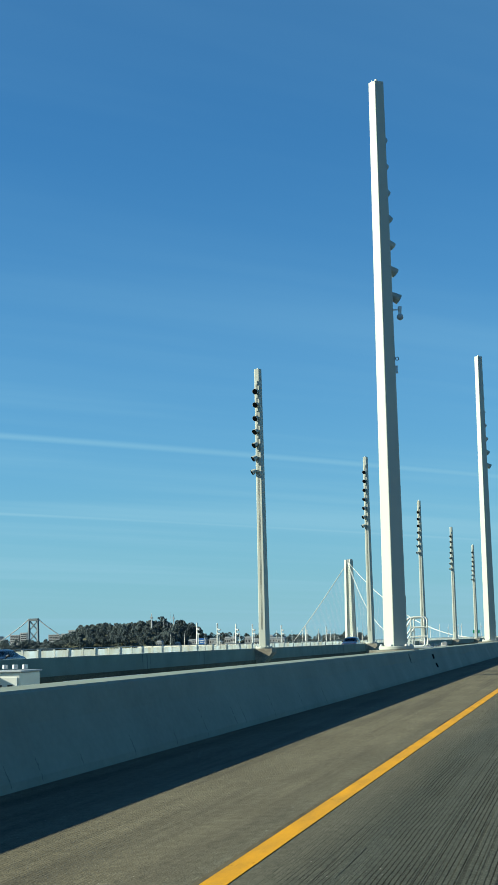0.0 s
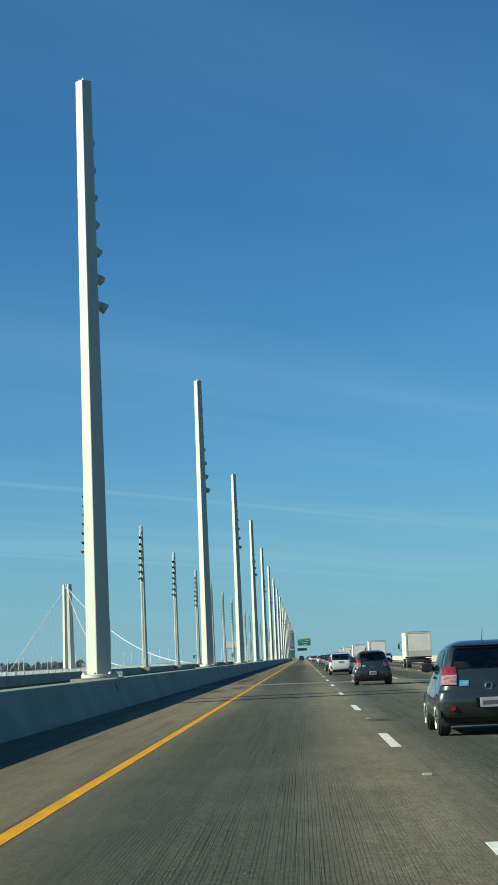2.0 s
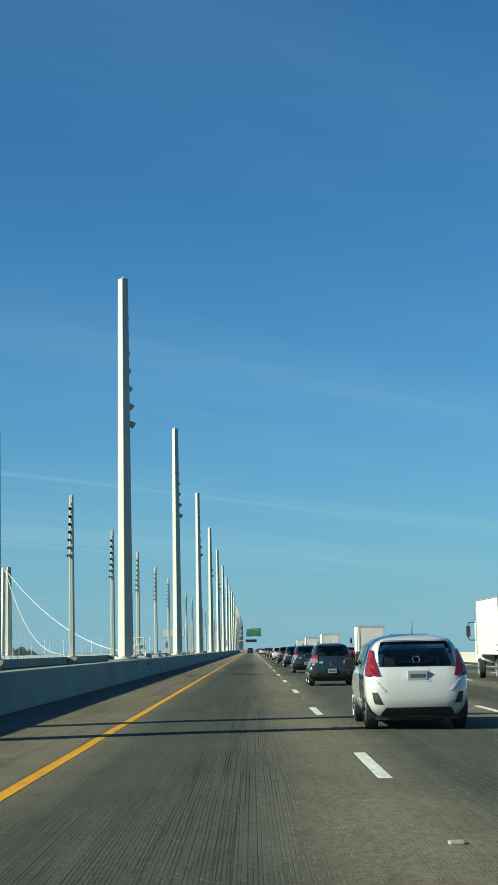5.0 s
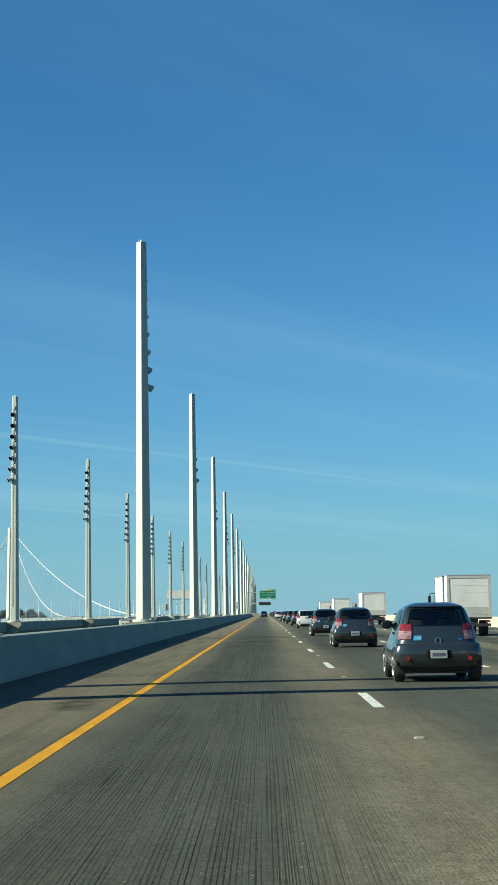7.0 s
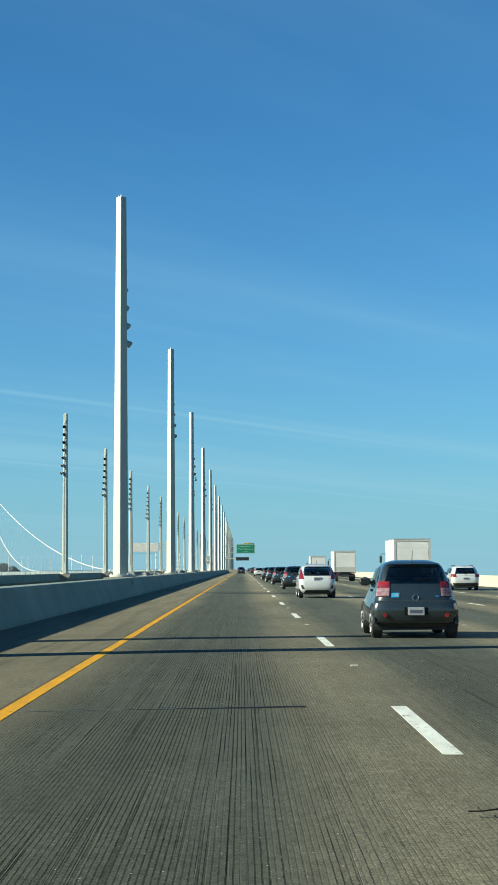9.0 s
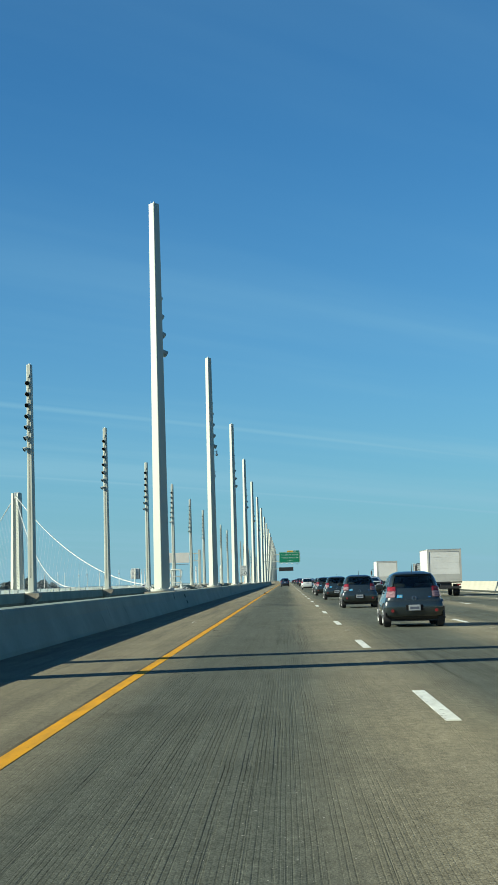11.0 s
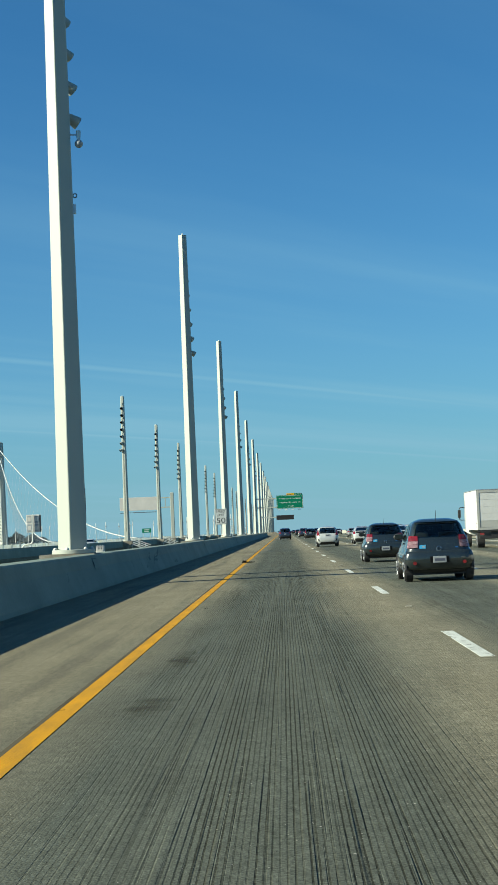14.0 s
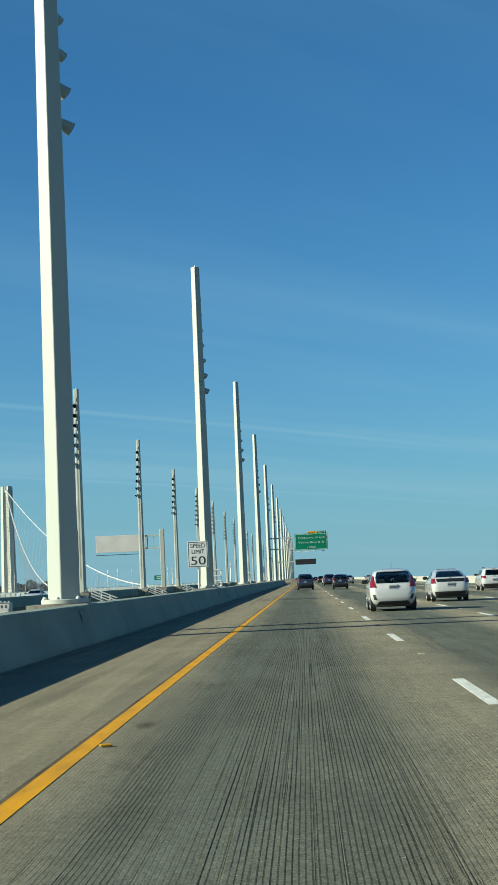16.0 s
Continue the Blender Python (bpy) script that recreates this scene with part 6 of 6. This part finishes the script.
def box_truck(m):
    th = thing("box_truck", "white box truck with a grey roll-up rear door", "truck", m, group="box trucks")
    w, h0, h1, l = 1.16, 1.0, 3.2, 5.6
    part("cargo_box", box(-w, w, 0.03, l, h0, h1, 0.02), TRUCK_WHITE, th)
    bm = bmesh.new()
    for x0, x1, z0, z1 in ((-w - 0.01, -w + 0.12, h0, h1), (w - 0.12, w + 0.01, h0, h1), (-w + 0.12, w - 0.12, h1 - 0.14, h1), (-w + 0.12, w - 0.12, h0, h0 + 0.12)):
        block(bm, x0, x1, -0.02, 0.028, z0, z1)
    part("door_frame", bm, TRUCK_DOOR, th, "grey rear frame")
    for k in range(5):
        z0 = h0 + 0.13 + k * 0.386
        part("door_panel", box(-w + 0.13, w - 0.13, 0.0, 0.026, z0, z0 + 0.38, 0.004), TRUCK_WHITE if k > 0 else TRUCK_DOOR, th)
    part("roof_edge", box(-w - 0.015, w + 0.015, -0.03, l, h1 + 0.001, h1 + 0.05, 0.01), STEEL, th)
    for s in (-1, 1):
        part("corner_post", box(s * w - 0.025, s * w + 0.025, l - 0.1, l + 0.01, h0, h1 + 0.03), STEEL, th)
        part("tail_light", box(s * 0.95 - 0.12, s * 0.95 + 0.12, -0.03, 0.0, 0.72, 0.84, 0.01), RED_LENS, th, "red tail light")
        for wy in (1.3, 5.9):
            wheel(th, s * 1.08, wy, 0.42, 0.4 if wy < 3 else 0.24, s)
        mirror = part("mirror", box(s * 1.42 - 0.09, s * 1.42 + 0.09, 6.2, 6.27, 1.75, 2.2, 0.03), TRIM, th, "black side mirror")
        part("mirror_arm", tube(rounded([(s * 0.98, 6.3, 2.35), (s * 1.42, 6.25, 2.35), (s * 1.42, 6.25, 1.6), (s * 0.98, 6.3, 1.6)], 0.12), 0.02), TRIM, mirror)
        for k, z in enumerate((1.15, 1.35)):
            part("marker_light", box(s * w - 0.02, s * w + 0.012, 0.4 + k * 0.01, 0.5 + k * 0.01, z, z + 0.05), RED_LENS, th)
    part("chassis", box(-0.45, 0.45, 0.1, 6.6, 0.55, 0.99), TRIM, th)
    part("bumper", box(-1.1, 1.1, -0.06, 0.06, 0.5, 0.66, 0.02), TRIM, th)
    part("cab", box(-1.0, 1.0, l + 0.05, l + 1.75, 0.6, 2.45, 0.12), TRUCK_WHITE, th)
    part("step_rail", box(-w, w, 0.0, 0.2, 0.9, 0.99), TRIM, th)
    return th


# lane centres
L1, L2, L3, L4, L5 = 1.75, 5.40, 8.95, 12.85, 15.75


def at(x, y, turn_=0.0):
    return Matrix.Translation((x, y, road_z(x) + 0.001)) @ Matrix.Rotation(turn_, 4, "Z")


c0 = compact(at(5.36, 115.4))
for x, y in ((5.25, 74.0), (5.12, 182.2), (5.30, 210.5), (5.42, 238.0), (5.42, 264.6), (5.52, 331.4), (5.42, 358.8), (5.35, 386.8), (5.30, 413.3), (5.50, 434.5)):
    copy_thing(c0, at(x, y))
h0 = white_hatch(at(4.95, 153.6))
for x, y in ((5.5, 303.0), (4.95, 490.0)):
    copy_thing(h0, at(x, y))
p0 = liftback(at(9.0, 411.0))
for x, y in ((8.85, 472.0), (8.4, 504.5)):
    copy_thing(p0, at(x, y))
s0 = suv(at(15.2, 166.0), PEARL, "white crossover with black lower trim", "white crossovers")
for x, y in ((15.6, 287.5), (16.1, 329.5), (14.7, 538.5)):
    copy_thing(s0, at(x, y) @ Matrix.Diagonal((1.0, 1.0, 0.93, 1)))
s0.matrix_basis = s0.matrix_basis @ Matrix.Diagonal((1.0, 1.0, 0.93, 1))
t0 = box_truck(at(12.95, 187.0))
for x, y in ((12.95, 262.0), (12.95, 331.0), (13.1, 395.0), (13.6, 461.0)):
    copy_thing(t0, at(x, y))
n0 = suv(at(1.85, 593.0), NAVY, "dark navy station wagon with roof rails", "dark wagons")
for x, y in ((L2, 655.0), (9.6, 735.0), (L3, 860.0), (L1, 905.0)):
    copy_thing(n0, at(x, y))
k0 = white_hatch(at(5.5, 592.0), CAR_BLACK, "dark hatchback with red tail lights", "dark hatchbacks")
for x, y in ((L2, 760.0), (L4, 815.0)):
    copy_thing(k0, at(x, y))
r0 = sedan(at(12.9, 290.0), CAR_RED, "dark red sedan with red tail lights", "red sedans")
copy_thing(r0, at(L1, 820.0))
v0 = sedan(at(9.3, 690.0), SILVER, "silver sedan with red tail lights", "silver sedans")
for x, y in ((L4, 620.0), (L5, 760.0)):
    copy_thing(v0, at(x, y))
w0 = sedan(at(5.5, 683.0), PEARL, "white sedan with red tail lights", "white sedans")
for x, y in ((L3, 800.0), (L1, 980.0)):
    copy_thing(w0, at(x, y))

# traffic of the opposite deck, facing the other way
half_turn = math.pi
low = sedan(at(L2, 940.0), CAR_BLACK, "black sedan with red tail lights", "black sedans")
for x, y, kind in ((-31.5, 76.0, "dark"), (-25.5, 174.0, "suv"), (-26.0, 588.0, "white")):
    src = {"dark": low, "suv": n0, "van": s0, "white": w0}[kind]
    copy_thing(src, Matrix.Translation((x, y + 4.2, 0.001 - 0.0239 * (-19.1 - x))) @ Matrix.Rotation(half_turn, 4, "Z"))
